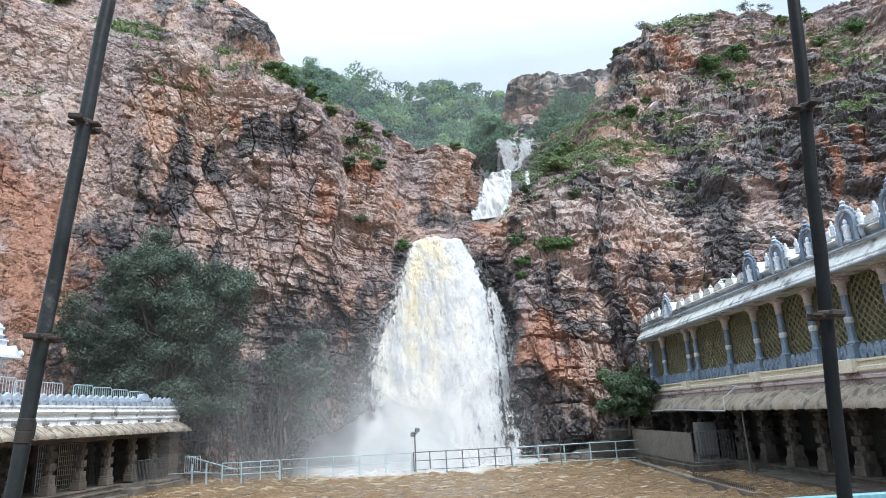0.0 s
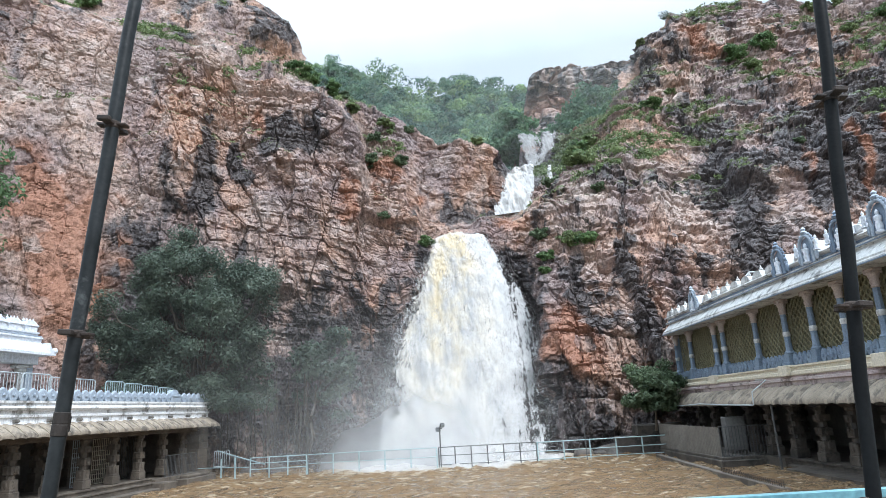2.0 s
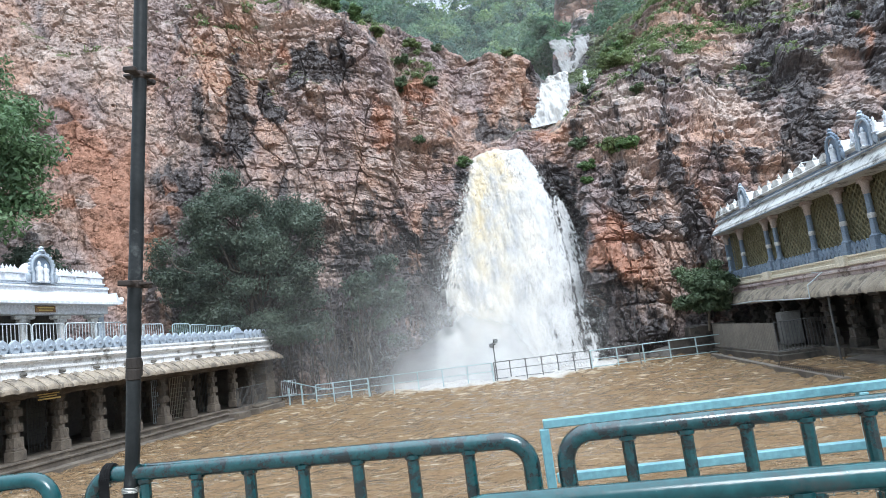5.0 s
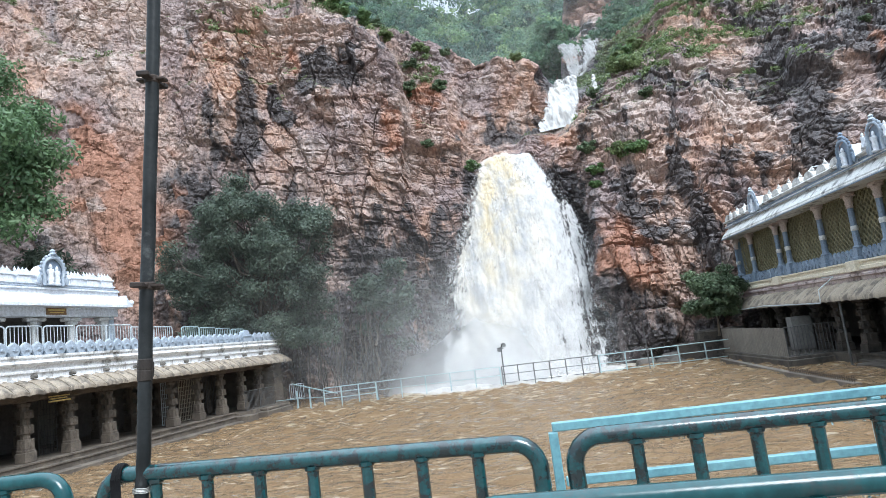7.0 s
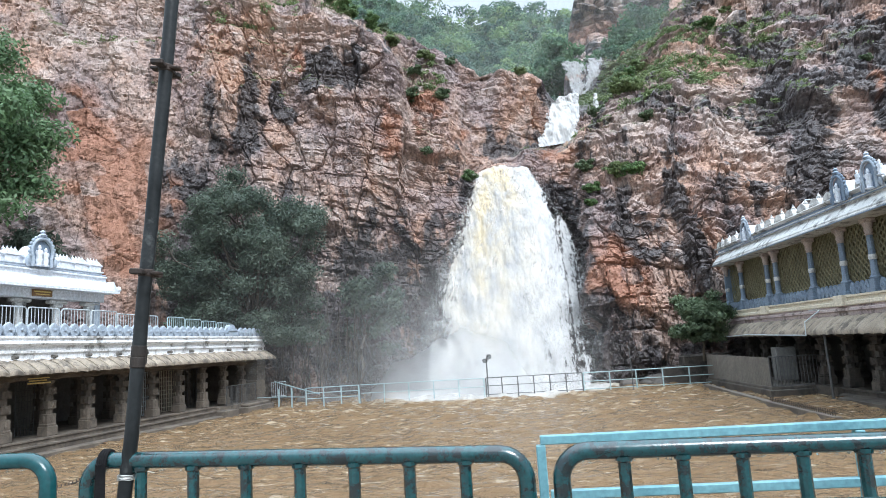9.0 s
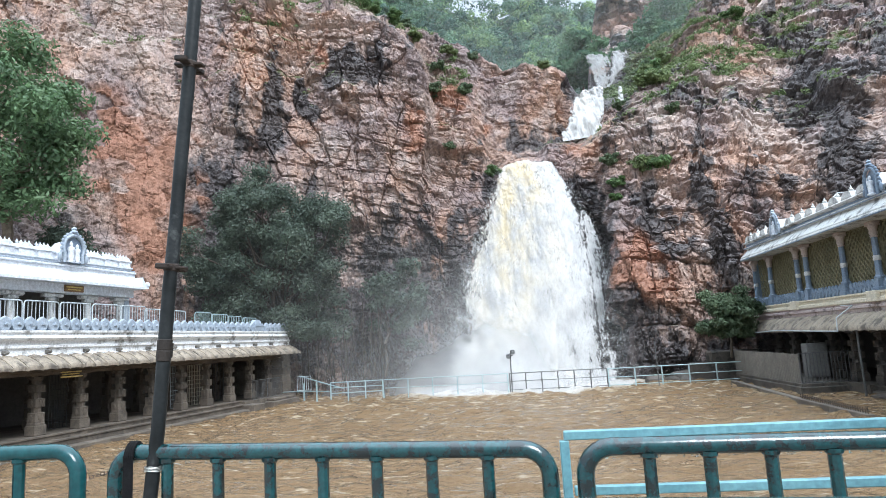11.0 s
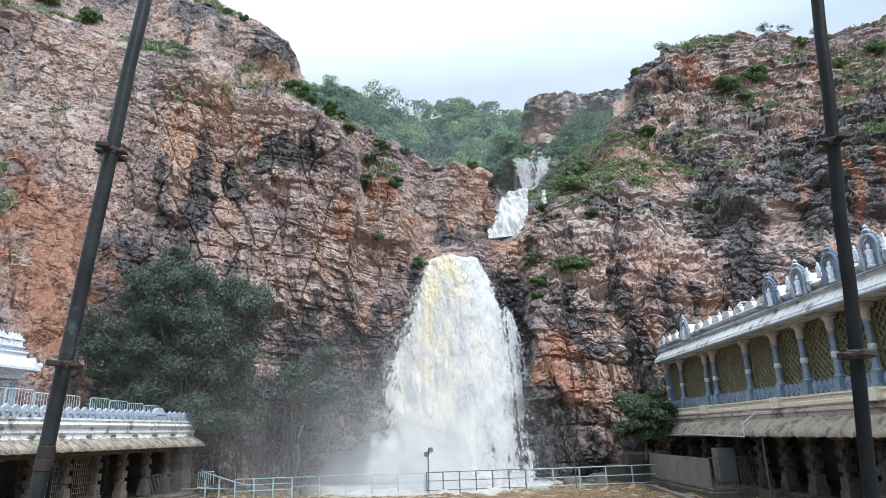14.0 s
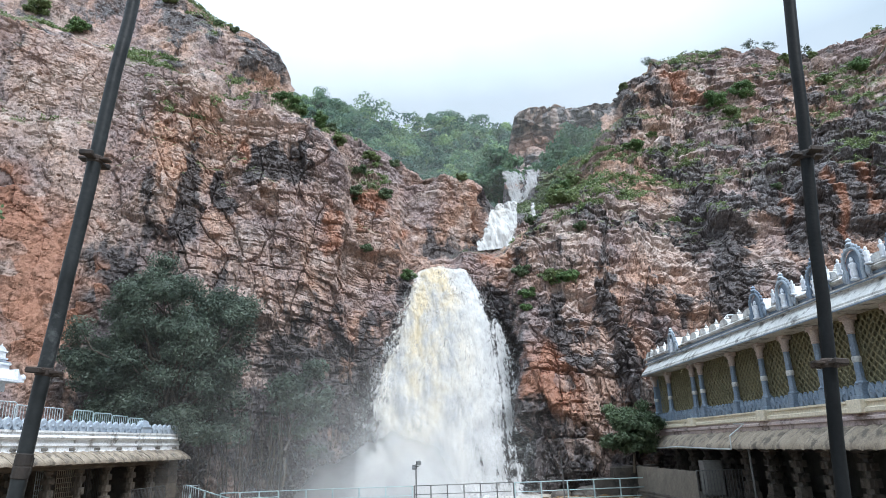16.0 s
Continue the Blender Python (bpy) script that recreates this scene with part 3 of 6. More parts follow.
# ---- the gorge ----
# Sections through the cliffs fan out from the terrace: at each bearing (x over y) the distance and the rise over distance of its ledges.
EYE_Z = 2.7
LEDGE_FOOT = [(-1.3, 25), (-.85, 35), (-.6, 37), (-.41, 39), (-.24, 40.5), (-.13, 42), (-.02, 43), (.05, 42.6), (.075, 42.4), (.1, 42), (.118, 41.6), (.136, 41), (.147, 37.2), (.22, 36.3), (.36, 36), (.6, 37), (.866, 36), (1.3, 26)]
LEDGE_LOW = [(-1.3, 26, .14), (-.6, 37.6, .13), (-.24, 41, .13), (-.1, 42.4, .12), (.05, 42.6, .10), (.113, 42, .11), (.137, 41.2, .11), (.149, 37.5, .10), (.36, 36.6, .10), (.6, 37.6, .11), (.866, 36.6, .12), (1.3, 27, .12)]
LEDGE_MID = [(-1.3, 27, .42), (-.85, 36, .42), (-.41, 40, .40), (-.24, 41.5, .36), (-.15, 42, .31), (-.1, 43, .26), (-.02, 42.9, .20), (.06, 43, .20), (.08, 42.6, .22), (.113, 42.3, .20), (.139, 41.7, .19), (.151, 38.4, .18), (.19, 38.4, .185), (.22, 38.5, .205), (.3, 38.6, .19), (.36, 39.4, .24), (.44, 39.6, .21), (.5, 40, .29), (.6, 40, .27), (.866, 39, .28), (1.3, 29, .4)]
LEDGE_BROW = [(-1.3, 28, .85), (-.85, 38, .78), (-.76, 39, .767), (-.667, 40, .736), (-.567, 41, .688), (-.41, 42, .638), (-.326, 42.4, .588), (-.264, 42.6, .574), (-.2, 43, .552), (-.16, 43.4, .51), (-.138, 43.6, .44), (-.125, 44.4, .36), (-.03, 44, .31), (-.018, 43.4, .262), (.06, 43.4, .262), (.075, 43.5, .29), (.113, 44, .285), (.145, 44, .30), (.19, 45, .355), (.22, 45.6, .395), (.3, 46, .435), (.328, 46.4, .41), (.43, 46, .39), (.517, 46, .39), (.672, 46, .435), (.866, 45, .50), (1.3, 34, .62)]
LEDGE_SHELF = [(-1.3, 33, .92), (-.85, 44, .82), (-.6, 46.5, .735), (-.41, 47.5, .67), (-.3, 48, .61), (-.22, 48, .57), (-.16, 47, .52), (-.138, 46.4, .45), (-.125, 46, .39), (-.06, 45.5, .37), (-.02, 46.4, .30), (.05, 47.4, .30), (.075, 48.4, .305), (.113, 49.6, .312), (.13, 52, .345), (.145, 57, .385), (.2, 57, .39), (.22, 53, .405), (.3, 51, .45), (.335, 52, .465), (.36, 52, .475), (.42, 52, .485), (.5, 52, .527), (.6, 52, .555), (.7, 52, .575), (.866, 51, .615), (1.3, 40, .75)]
LEDGE_TOP = [(-1.3, 40, 1.1), (-.85, 52, 1.0), (-.6, 54, .92), (-.44, 55, .83), (-.415, 55, .80), (-.375, 55, .756), (-.322, 55, .736), (-.28, 55, .705), (-.255, 55, .685), (-.247, 55, .66), (-.240, 55, .61), (-.232, 54.4, .56), (-.185, 53, .544), (-.145, 52, .521), (-.107, 51, .503), (-.068, 50.5, .48), (-.032, 50, .462), (-.01, 49.5, .452), (.033, 49, .441), (.07, 50, .421), (.099, 50.6, .40), (.113, 51, .382), (.13, 54, .37), (.137, 60.5, .43), (.2, 60.5, .445), (.22, 59, .44), (.3, 56, .475), (.335, 57, .55), (.343, 58, .569), (.359, 58, .609)]
LEDGE_TOP += [(.412, 58, .631), (.42, 58, .657), (.49, 58, .671), (.553, 58, .672), (.605, 58, .666), (.676, 58, .653), (.709, 58, .659), (.766, 58, .676), (.866, 58, .71), (1.3, 48, .9)]


def section(b, table):
    t = np.array(table)
    return [np.interp(b, t[:, 0], t[:, k]) for k in range(1, t.shape[1])]


def cliff_sheet(az, rows, seed=0):
    """The rock faces as a lofted sheet, broken into blocks along beds and joints."""
    b = np.tan(az)
    wob = 0.012 * fbm(az * 9, 0 * az, 0 * az + 3.3, 3, 7)
    foot = section(b, LEDGE_FOOT)[0]
    lev = [(foot, np.full_like(b, -1.2))]
    for table in (LEDGE_LOW, LEDGE_MID, LEDGE_BROW, LEDGE_SHELF, LEDGE_TOP):
        y, e = section(b + wob * (table is not LEDGE_TOP), table)
        lev.append((y, EYE_Z + e * y))
    y, z = lev[-1]
    lev.append((y + 9, z - 1.0))
    lev.append((y + 22, z * 0.3))
    Y, Z = np.array([p[0] for p in lev]), np.array([p[1] for p in lev])
    share = [0.13, 0.2, 0.25, 0.13, 0.2, 0.06, 0.03]
    ys, zs, k0 = [], [], 0
    for k, s in enumerate(share):
        n = int(rows * s)
        t = (np.arange(n) / n)[:, None]
        # faces lean back only a little at first and round off over the brow
        bend = t + (0.16 * np.sin(math.pi * t) if k in (2, 4) else 0)
        ys.append(Y[k] + (Y[k + 1] - Y[k]) * t)
        zs.append(Z[k] + (Z[k + 1] - Z[k]) * np.clip(bend, 0, 1.2))
    ys, zs = np.concatenate(ys + [Y[-1:]]), np.concatenate(zs + [Z[-1:]])
    P = np.stack([ys * b[None], ys, zs], -1)
    return P


def normals_of(P):
    du = np.gradient(P, axis=1)
    dv = np.gradient(P, axis=0)
    n = np.cross(du, dv)
    n /= np.linalg.norm(n, axis=-1, keepdims=True) + 1e-9
    return np.where((n[..., 1:2] > 0) & (np.abs(n[..., 1:2]) > 0.2), -n, np.where(n[..., 2:3] < -0.8, -n, n))


def blurred(P, k):
    for ax in (0, 1):
        Q = np.pad(P, [(k, k) if a == ax else (0, 0) for a in range(3)], mode="edge")
        c = np.cumsum(np.concatenate([np.zeros_like(np.take(Q, [0], ax)), Q], ax), ax)
        n = P.shape[ax]
        P = (np.take(c, range(2 * k + 1, 2 * k + 1 + n), ax) - np.take(c, range(n), ax)) / (2 * k + 1)
    return P


COLS, LINES = 1240, 620
az = np.linspace(math.atan(-1.3), math.atan(1.3), COLS)
rock = cliff_sheet(az, LINES)
base_n = normals_of(blurred(rock, 8))
s = az[None] * 43 + 0 * rock[..., 2]
w = rock[..., 2] + 0.35 * rock[..., 1]
dip = 0.16 * s + 0.9 * fbm(s * .05, w * .05, 0 * s + 8, 3, 14)
lean_ = 0.12 * w
def facets(u, v, lu, lv, turn, seed, warp=.22):
    """Irregular joint-bounded blocks of about lu by lv metres, their joints turned and wandering."""
    uu, vv = u * math.cos(turn) + v * math.sin(turn), v * math.cos(turn) - u * math.sin(turn)
    uu = uu + warp * lu * fbm(u * .55 / lu, v * .55 / lv, 0 * u + seed, 3, seed)
    vv = vv + warp * lv * fbm(u * .5 / lu, v * .5 / lv, 0 * u + seed + 5, 3, seed + 1)
    return blocks(uu / lu, vv / lv, seed)


crack = lambda e, d: np.clip(d - e, 0, 1) / d
v0, t0, j0 = facets(s + lean_, w + dip, 6.2, 7.5, .10, 15)
v1, t1, j1 = facets(s - lean_, w + dip, 2.5, 3.1, -.12, 21)
v2, t2, j2 = facets(s + .6 * lean_, w + dip, 1.05, 1.1, .22, 31)
v3, t3, j3 = facets(s, w + dip, 0.46, 0.42, -.2, 41)
v4, t4, _ = facets(s, w + dip, 3.4, 1.5, .5, 45)
v5, t5, e5 = courses(s + .6 * lean_, w + dip, 1.3, .9, 37, .25)
v6, t6, e6 = courses(s + lean_, w + .5 * dip, 2.4, 1.25, 39, .2)
patch = lambda f, k: np.clip(0.62 + 1.1 * fbm(s * f, w * f, 0 * s + k, 3, 17 + k), 0, 1)
r1, r2, r3 = patch(.07, 1), patch(.13, 2), patch(.2, 3)
bear, rise_ = np.tan(az)[None] + 0 * s, (rock[..., 2] - EYE_Z) / rock[..., 1]
bedded = np.clip((bear - .12) / .1, .25, 1) * np.clip(.6 + .9 * fbm(s * .1, w * .16, 0 * s, 3, 19), 0, 1)
stepped = np.clip((bear - .24) / .06, 0, 1) * np.clip((rise_ - .33) / .05, 0, 1)
disp = blurred((0.7 * (v0 - .5) + 1.5 * t0)[..., None], 3)[..., 0] + blurred(((0.3 + .8 * r1) * (0.32 * (v1 - .5) + .75 * t1))[..., None], 1)[..., 0]
disp += (0.25 + .9 * r2) * (0.20 * (v2 - .5) + .55 * t2) + (0.3 + .8 * r3) * (0.09 * (v3 - .5) + 0.26 * t3) + (1 - r2) * (.14 * (v4 - .5) + .5 * t4)
disp += (.2 + bedded) * (0.24 * (v5 - .5) + 0.34 * t5) + (.24 + .3 * np.clip(bear / .2, 0, 1) + .6 * stepped) * (.55 * (v6 - .5) + .6 * t6 - .5 * crack(e6, .04)) + stepped * .25 * (v5 - .5)
disp -= 0.34 * r2 * crack(j1, .035) + 0.16 * r3 * crack(j2, .06) + .14 * r2 * crack(e5, .07) + 0.09 * r1 * crack(j3, .12) + .25 * r1 * crack(j0, .03)
disp += 0.10 * fbm(s * 1.8, w * 1.5, 0 * s, 5, 61, .55) + 0.5 * fbm(s * .22, w * .05, 0 * s, 3, 51) + 0.12 * fbm(s * .8, w * .13, 0 * s, 3, 52)
# one great slab in the west wall is sheer, with upright flutes
slab = np.exp(-((rock[..., 0] + 23) / 4.0) ** 2) * np.exp(-((rock[..., 2] - 12) / 6.5) ** 2)
disp = disp * (1 - .65 * slab) + slab * (.28 * fbm(s * .9, w * .07, 0 * s, 4, 53) + .10 * fbm(s * 3, w * .3, 0 * s, 3, 54))
# the lips that the water has worn stay smooth
bb = np.tan(az)[None]
lip = np.clip(1 - np.abs(bb - 0.028) / 0.045, 0, 1) * (rock[..., 2] < 15.8) * (rock[..., 2] > 11)
lip = np.maximum(lip, np.clip(1 - np.abs(bb - 0.118) / 0.04, 0, 1) * (rock[..., 2] < 24) * (rock[..., 1] > 43.5))
lip = np.maximum(lip, np.clip(1 - np.abs(bb - 0.165) / 0.05, 0, 1) * (rock[..., 1] > 52))
disp *= 1 - 0.8 * np.clip(lip * 1.3, 0, 1)
disp *= 1 - .45 * np.clip((-.42 - bear) / .12, 0, 1)
top_calm = 1 - 0.3 * np.clip((rock[..., 1] - 50) / 8, 0, 1) * (rock[..., 2] > 22)
P = rock + base_n * (disp * top_calm)[..., None]
# where the rock is wet or painted with shade, freshly broken or overgrown
slope = np.clip(normals_of(blurred(P, 2))[..., 2], 0, 1)
x, y, z = P[..., 0], P[..., 1], P[..., 2]
n_big = fbm(s * .12, w * .08, 0 * s, 4, 71)
slick = np.clip(1 - np.abs(bb - 0.104) / 0.04, 0, 1) * np.clip((13.6 - z) / 2, 0, 1)
# stains and painted shade of the walls by bearing, rise, their half widths and strength, with ragged edges
rag_b, rag_e = .022 * fbm(s * .45, w * .45, 0 * s, 4, 65), .030 * fbm(s * .45, w * .3, 0 * s + 9, 4, 66)


def spots(table):
    out = 0 * s
    for b_, e_, wb_, we_, k_ in table:
        out = out + k_ * np.exp(-((bear + rag_b - b_) / wb_) ** 2 - ((rise_ + rag_e - e_) / we_) ** 2)
    return out


# seepage, plus painted shade behind the fig tree and under the east overhang
SEEPS_AND_SHADE = [(-.15, .41, .12, .07, -.08), (.03, .38, .07, .05, -.22), (-.262, .47, .045, .04, .26), (-.215, .455, .03, .02, .20), (-.41, .37, .05, .07, .20), (-.51, .27, .04, .07, .24), (-.30, .68, .035, .04, .22), (-.45, .72, .05, .05, .16), (-.34, .43, .012, .05, .22), (-.05, .255, .012, .06, .18), (-.105, .35, .01, .05, .18),
         (.475, .37, .028, .07, .30), (.45, .44, .03, .04, .12), (.345, .555, .022, .05, .26), (.505, .29, .022, .06, .34), (.79, .485, .09, .05, .42), (.68, .44, .07, .03, .26), (.63, .38, .07, .07, .30), (.80, .40, .08, .08, .26), (.16, .41, .06, .035, .35), (.465, .63, .006, .03, .3), (.30, .205, .015, .07, .28), (.21, .20, .012, .06, .16), (-.13, .28, .08, .07, -.15), (-.16, .07, .14, .10, .20), (-.43, .12, .16, .11, .22), (.37, .57, .02, .04, .22), (.43, .585, .035, .012, .16)]
RUSTS = [(-.61, .28, .085, .13, 1.45), (-.69, .43, .05, .06, 1.0), (-.172, .365, .026, .055, 1.15), (-.096, .375, .02, .035, 1.1), (-.05, .315, .02, .02, .6), (-.308, .50, .014, .022, 1.0), (-.255, .415, .016, .016, .8), (.503, .615, .05, .018, .9), (.46, .60, .02, .02, .8), (.70, .37, .012, .05, .9), (.765, .41, .02, .06, 1.0), (.82, .36, .025, .05, .8), (.61, .36, .01, .04, .7),
         (.18, .12, .03, .08, .9), (.22, .07, .05, .05, .8), (.33, .16, .025, .035, .7), (.115, .28, .03, .012, .5), (.56, .27, .05, .03, .4)]
PALES = [(-.66, .58, .12, .09, .6), (-.50, .64, .12, .05, .5), (-.27, .565, .06, .02, .8), (-.36, .60, .05, .02, .6), (.395, .32, .05, .045, .8), (.54, .27, .05, .035, .8), (.235, .31, .05, .035, .7), (.01, .41, .04, .025, .6), (-.19, .22, .04, .04, .4), (.50, .64, .07, .02, .6), (.30, .39, .06, .03, .5), (.45, .50, .06, .03, .4)]
wet = -.05 + .10 * np.clip((bear - .13) / .02, 0, 1) * np.clip((.26 - rise_) / .06, 0, 1) - .05 * np.clip((rise_ - .45) / .1, 0, 1) * (bear < -.3) + 0.42 * np.clip(slick * 2, 0, 1) + 1.35 * spots(SEEPS_AND_SHADE) + 0.14 * np.exp(-((x - 1.0) / 6.5) ** 2) * np.clip((13 - z) / 8, 0, 1) + 0.14 * np.clip(n_big - 0.1, 0, 1)
rust = spots(RUSTS)
# every block weathers in its own way
wet += 0.10 * (v1 - .5) + 0.12 * (v2 - .5) + .06 * (v5 - .5) - .10 * np.clip(rust, 0, 1) * (wet < .1)
rust = np.clip(rust * (.55 + .8 * v2) + 0.30 * n_big - 0.05 + 0.22 * (v2 - .5) * (v1 > .4), 0, 1)
pale = np.clip(spots(PALES) + .5 * (v1 - .62), 0, 1)
green = np.clip(slope * 1.5 - 0.45, 0, 1) * np.clip((z - 13) / 8, 0, 1) * np.clip(.5 + 1.2 * fbm(s * .25, w * .25, 0 * s, 3, 72), 0, 1)
green += 0.35 * np.clip((slope - .25), 0, 1) * ((x > 13) & (z > 21)) * np.clip(.3 + fbm(s * .2, w * .2, 0 * s, 3, 73), 0, 1)
green += 0.9 * np.clip((bb - .19) / .02, 0, 1) * np.clip((.265 - bb) / .02, 0, 1) * ((z - EYE_Z) / y > .385) * np.clip(.75 + .8 * fbm(s * .4, w * .4, 0 * s, 3, 74), 0, 1)
tint = np.stack([np.clip(wet, -.2, 1), rust, np.clip(green, 0, 1), pale], -1)
cut_a, cut_b = int(np.searchsorted(bb[0], -0.125)), int(np.searchsorted(bb[0], 0.125))
for nm, a, c, lab in (("cliff_west", 0, cut_a, "tall reddish-brown cliff with dark seepage streaks"), ("cliff_head", cut_a, cut_b, "broken brown rock face behind the waterfall"), ("cliff_east", cut_b, COLS - 1, "terraced brown and black cliff with scrubby ledges")):
    ob = new(nm, grid_mesh(nm, P[:, a:c + 1], M_ROCK, True, tint[:, a:c + 1]))
    tagged(ob, lab, "cliff", kind="structure")
CLIFF_P = P


def on_cliff(b, e):
    """A place on the cliffs along a bearing at a rise, and the way the rock faces there."""
    col = int(np.searchsorted(bb[0], b))
    rise = (CLIFF_P[:, col, 2] - EYE_Z) / CLIFF_P[:, col, 1]
    top = np.maximum.accumulate(rise)
    row = int(np.argmax(top >= e)) if (top >= e).any() else int(np.argmax(top))
    return Vector(CLIFF_P[row, col])


# far wooded hill and the cliff above the upper fall
def far_sheet(name, b, crest_y, crest_e, foot_y, foot_e, rows, rough, material, label, seed, tintv=(0, 0, 0)):
    t = np.linspace(0, 1, rows)[:, None]
    yy = foot_y + (crest_y - foot_y) * t
    e = foot_e + (crest_e - foot_e) * t
    Q = np.stack([yy * b[None], yy, EYE_Z + e * yy], -1)
    back = Q[-1:].copy()
    back[..., 1] += 30
    back[..., 2] -= 12
    Q = np.concatenate([Q, back])
    Q[..., 2] += rough * fbm(Q[..., 0] * .05, Q[..., 1] * .05, 0 * Q[..., 0], 5, seed)
    Q[..., 1] += rough * 0.8 * fbm(Q[..., 0] * .15, Q[..., 2] * .15, 0 * Q[..., 0], 5, seed + 9)
    col = np.broadcast_to(np.array(tintv, float), Q.shape)
    return tagged(new(name, grid_mesh(name, Q, material, True, col)), label, "hill", kind="structure"), Q


hb = np.linspace(-0.5, 0.6, 160)
hill_e = np.interp(hb, [-.5, -.3, -.226, -.146, -.086, -.008, .032, .11, .149, .2, .35, .6], [.70, .64, .60, .563, .548, .524, .534, .512, .512, .50, .47, .47])
hill, HQ = far_sheet("far_hill", hb, 150 + 0 * hb, hill_e, 62 + 0 * hb, 0.26 + 0 * hb, 70, 2.0, M_SOIL, "steep far hillside covered in dense green forest", 81)
fb = np.linspace(0.14, 0.62, 330)
fc_e = np.interp(fb, [.14, .15, .16, .173, .203, .27, .344, .62], [.44, .50, .545, .562, .572, .568, .572, .56])
fq = np.linspace(0, 1, 220)[:, None]
fy = np.interp(fq, [0, .45, .55, 1], [76, 100, 103, 106]) + 0 * fb[None]
fe = np.interp(fq, [0, .45, 1], [0, .52, 1]) * (fc_e - .36) + .36 + 0 * fb[None]
FQ = np.stack([fy * fb[None], fy, EYE_Z + fe * fy], -1)
FQ = np.concatenate([FQ, FQ[-1:] + np.array([0, 30, -14.0])])
fs_, fw_ = FQ[..., 0].copy(), FQ[..., 2].copy()
a1, b1, c1_ = courses(fs_, fw_, 6.5, 3.4, 91, .6)
a2, b2, c2_ = courses(fs_ + .2 * fw_, fw_, 2.4, 1.5, 95, .5)
FQ[..., 1] -= 2.6 * (a1 - .5) + 2.4 * b1 + 1.1 * (a2 - .5) + 1.2 * b2 + 0.5 * fbm(fs_ * .6, fw_ * .6, 0 * fs_, 3, 92) - 0.9 * crack(c1_, .06) - .5 * crack(c2_, .1)
ftint = np.zeros(FQ.shape)
rockband = (np.arange(len(FQ))[:, None] > 102 + np.clip((fs_ - 24) * 8, 0, 88)) | (fs_ < 24 + 1.5 * fbm(fw_ * .3, 0 * fw_, 0 * fw_, 3, 6)) & (np.arange(len(FQ)) > 72)[:, None]
ftint[..., 2] = np.where(rockband, 0.0, 1.0)
ftint[..., 1] = np.where(rockband, 0.7 * np.exp(-((fw_ - 54) / 4.0) ** 2), 0)
ftint[..., 0] = 0.06
tagged(new("far_cliff", grid_mesh("far_cliff", FQ, M_FAR_ROCK, True, ftint)), "far orange cliff above the upper waterfall", "cliff", kind="structure")

# ---- ground and flooded court ----
gx = np.linspace(-900, 900, 31)
gy = np.linspace(-600, 1200, 31)
G = np.stack([np.broadcast_to(gx[None], (31, 31)), np.broadcast_to(gy[:, None], (31, 31)), np.full((31, 31), -1.3)], -1)
tagged(new("ground", grid_mesh("ground", G, M_GROUND, True)), "bare brown earth round the temple tank", "ground", kind="structure")

wx, wy = np.linspace(-17.5, 17.5, 420), np.concatenate([np.linspace(3.3, 20, 260), np.linspace(20.08, 43, 200)])
X, Y = np.meshgrid(wx, wy)
foot_d = np.hypot((X + 0.4) / 1.5, Y - 36.2)
chop = 0.85 + 1.3 * np.exp(-np.clip(foot_d - 3, 0, 99) / 5)
H = chop * (0.085 * fbm(X * .9, Y * 1.7, 0 * X, 4, 101) + 0.034 * fbm(X * 2.4, Y * 4.2, 0 * X, 2, 102))
foam = 0.6 * np.exp(-np.clip(foot_d - 3.5, 0, 99) / 0.55) + 0.10 * np.exp(-np.clip(foot_d - 3, 0, 99) / 7) + 0.015
tagged(new("water", grid_mesh("water", np.stack([X, Y, H], -1), M_POOL, False, np.stack([foam] * 3, -1), "thick")), "muddy brown flood water with choppy ripples and foam", "water", kind="structure")


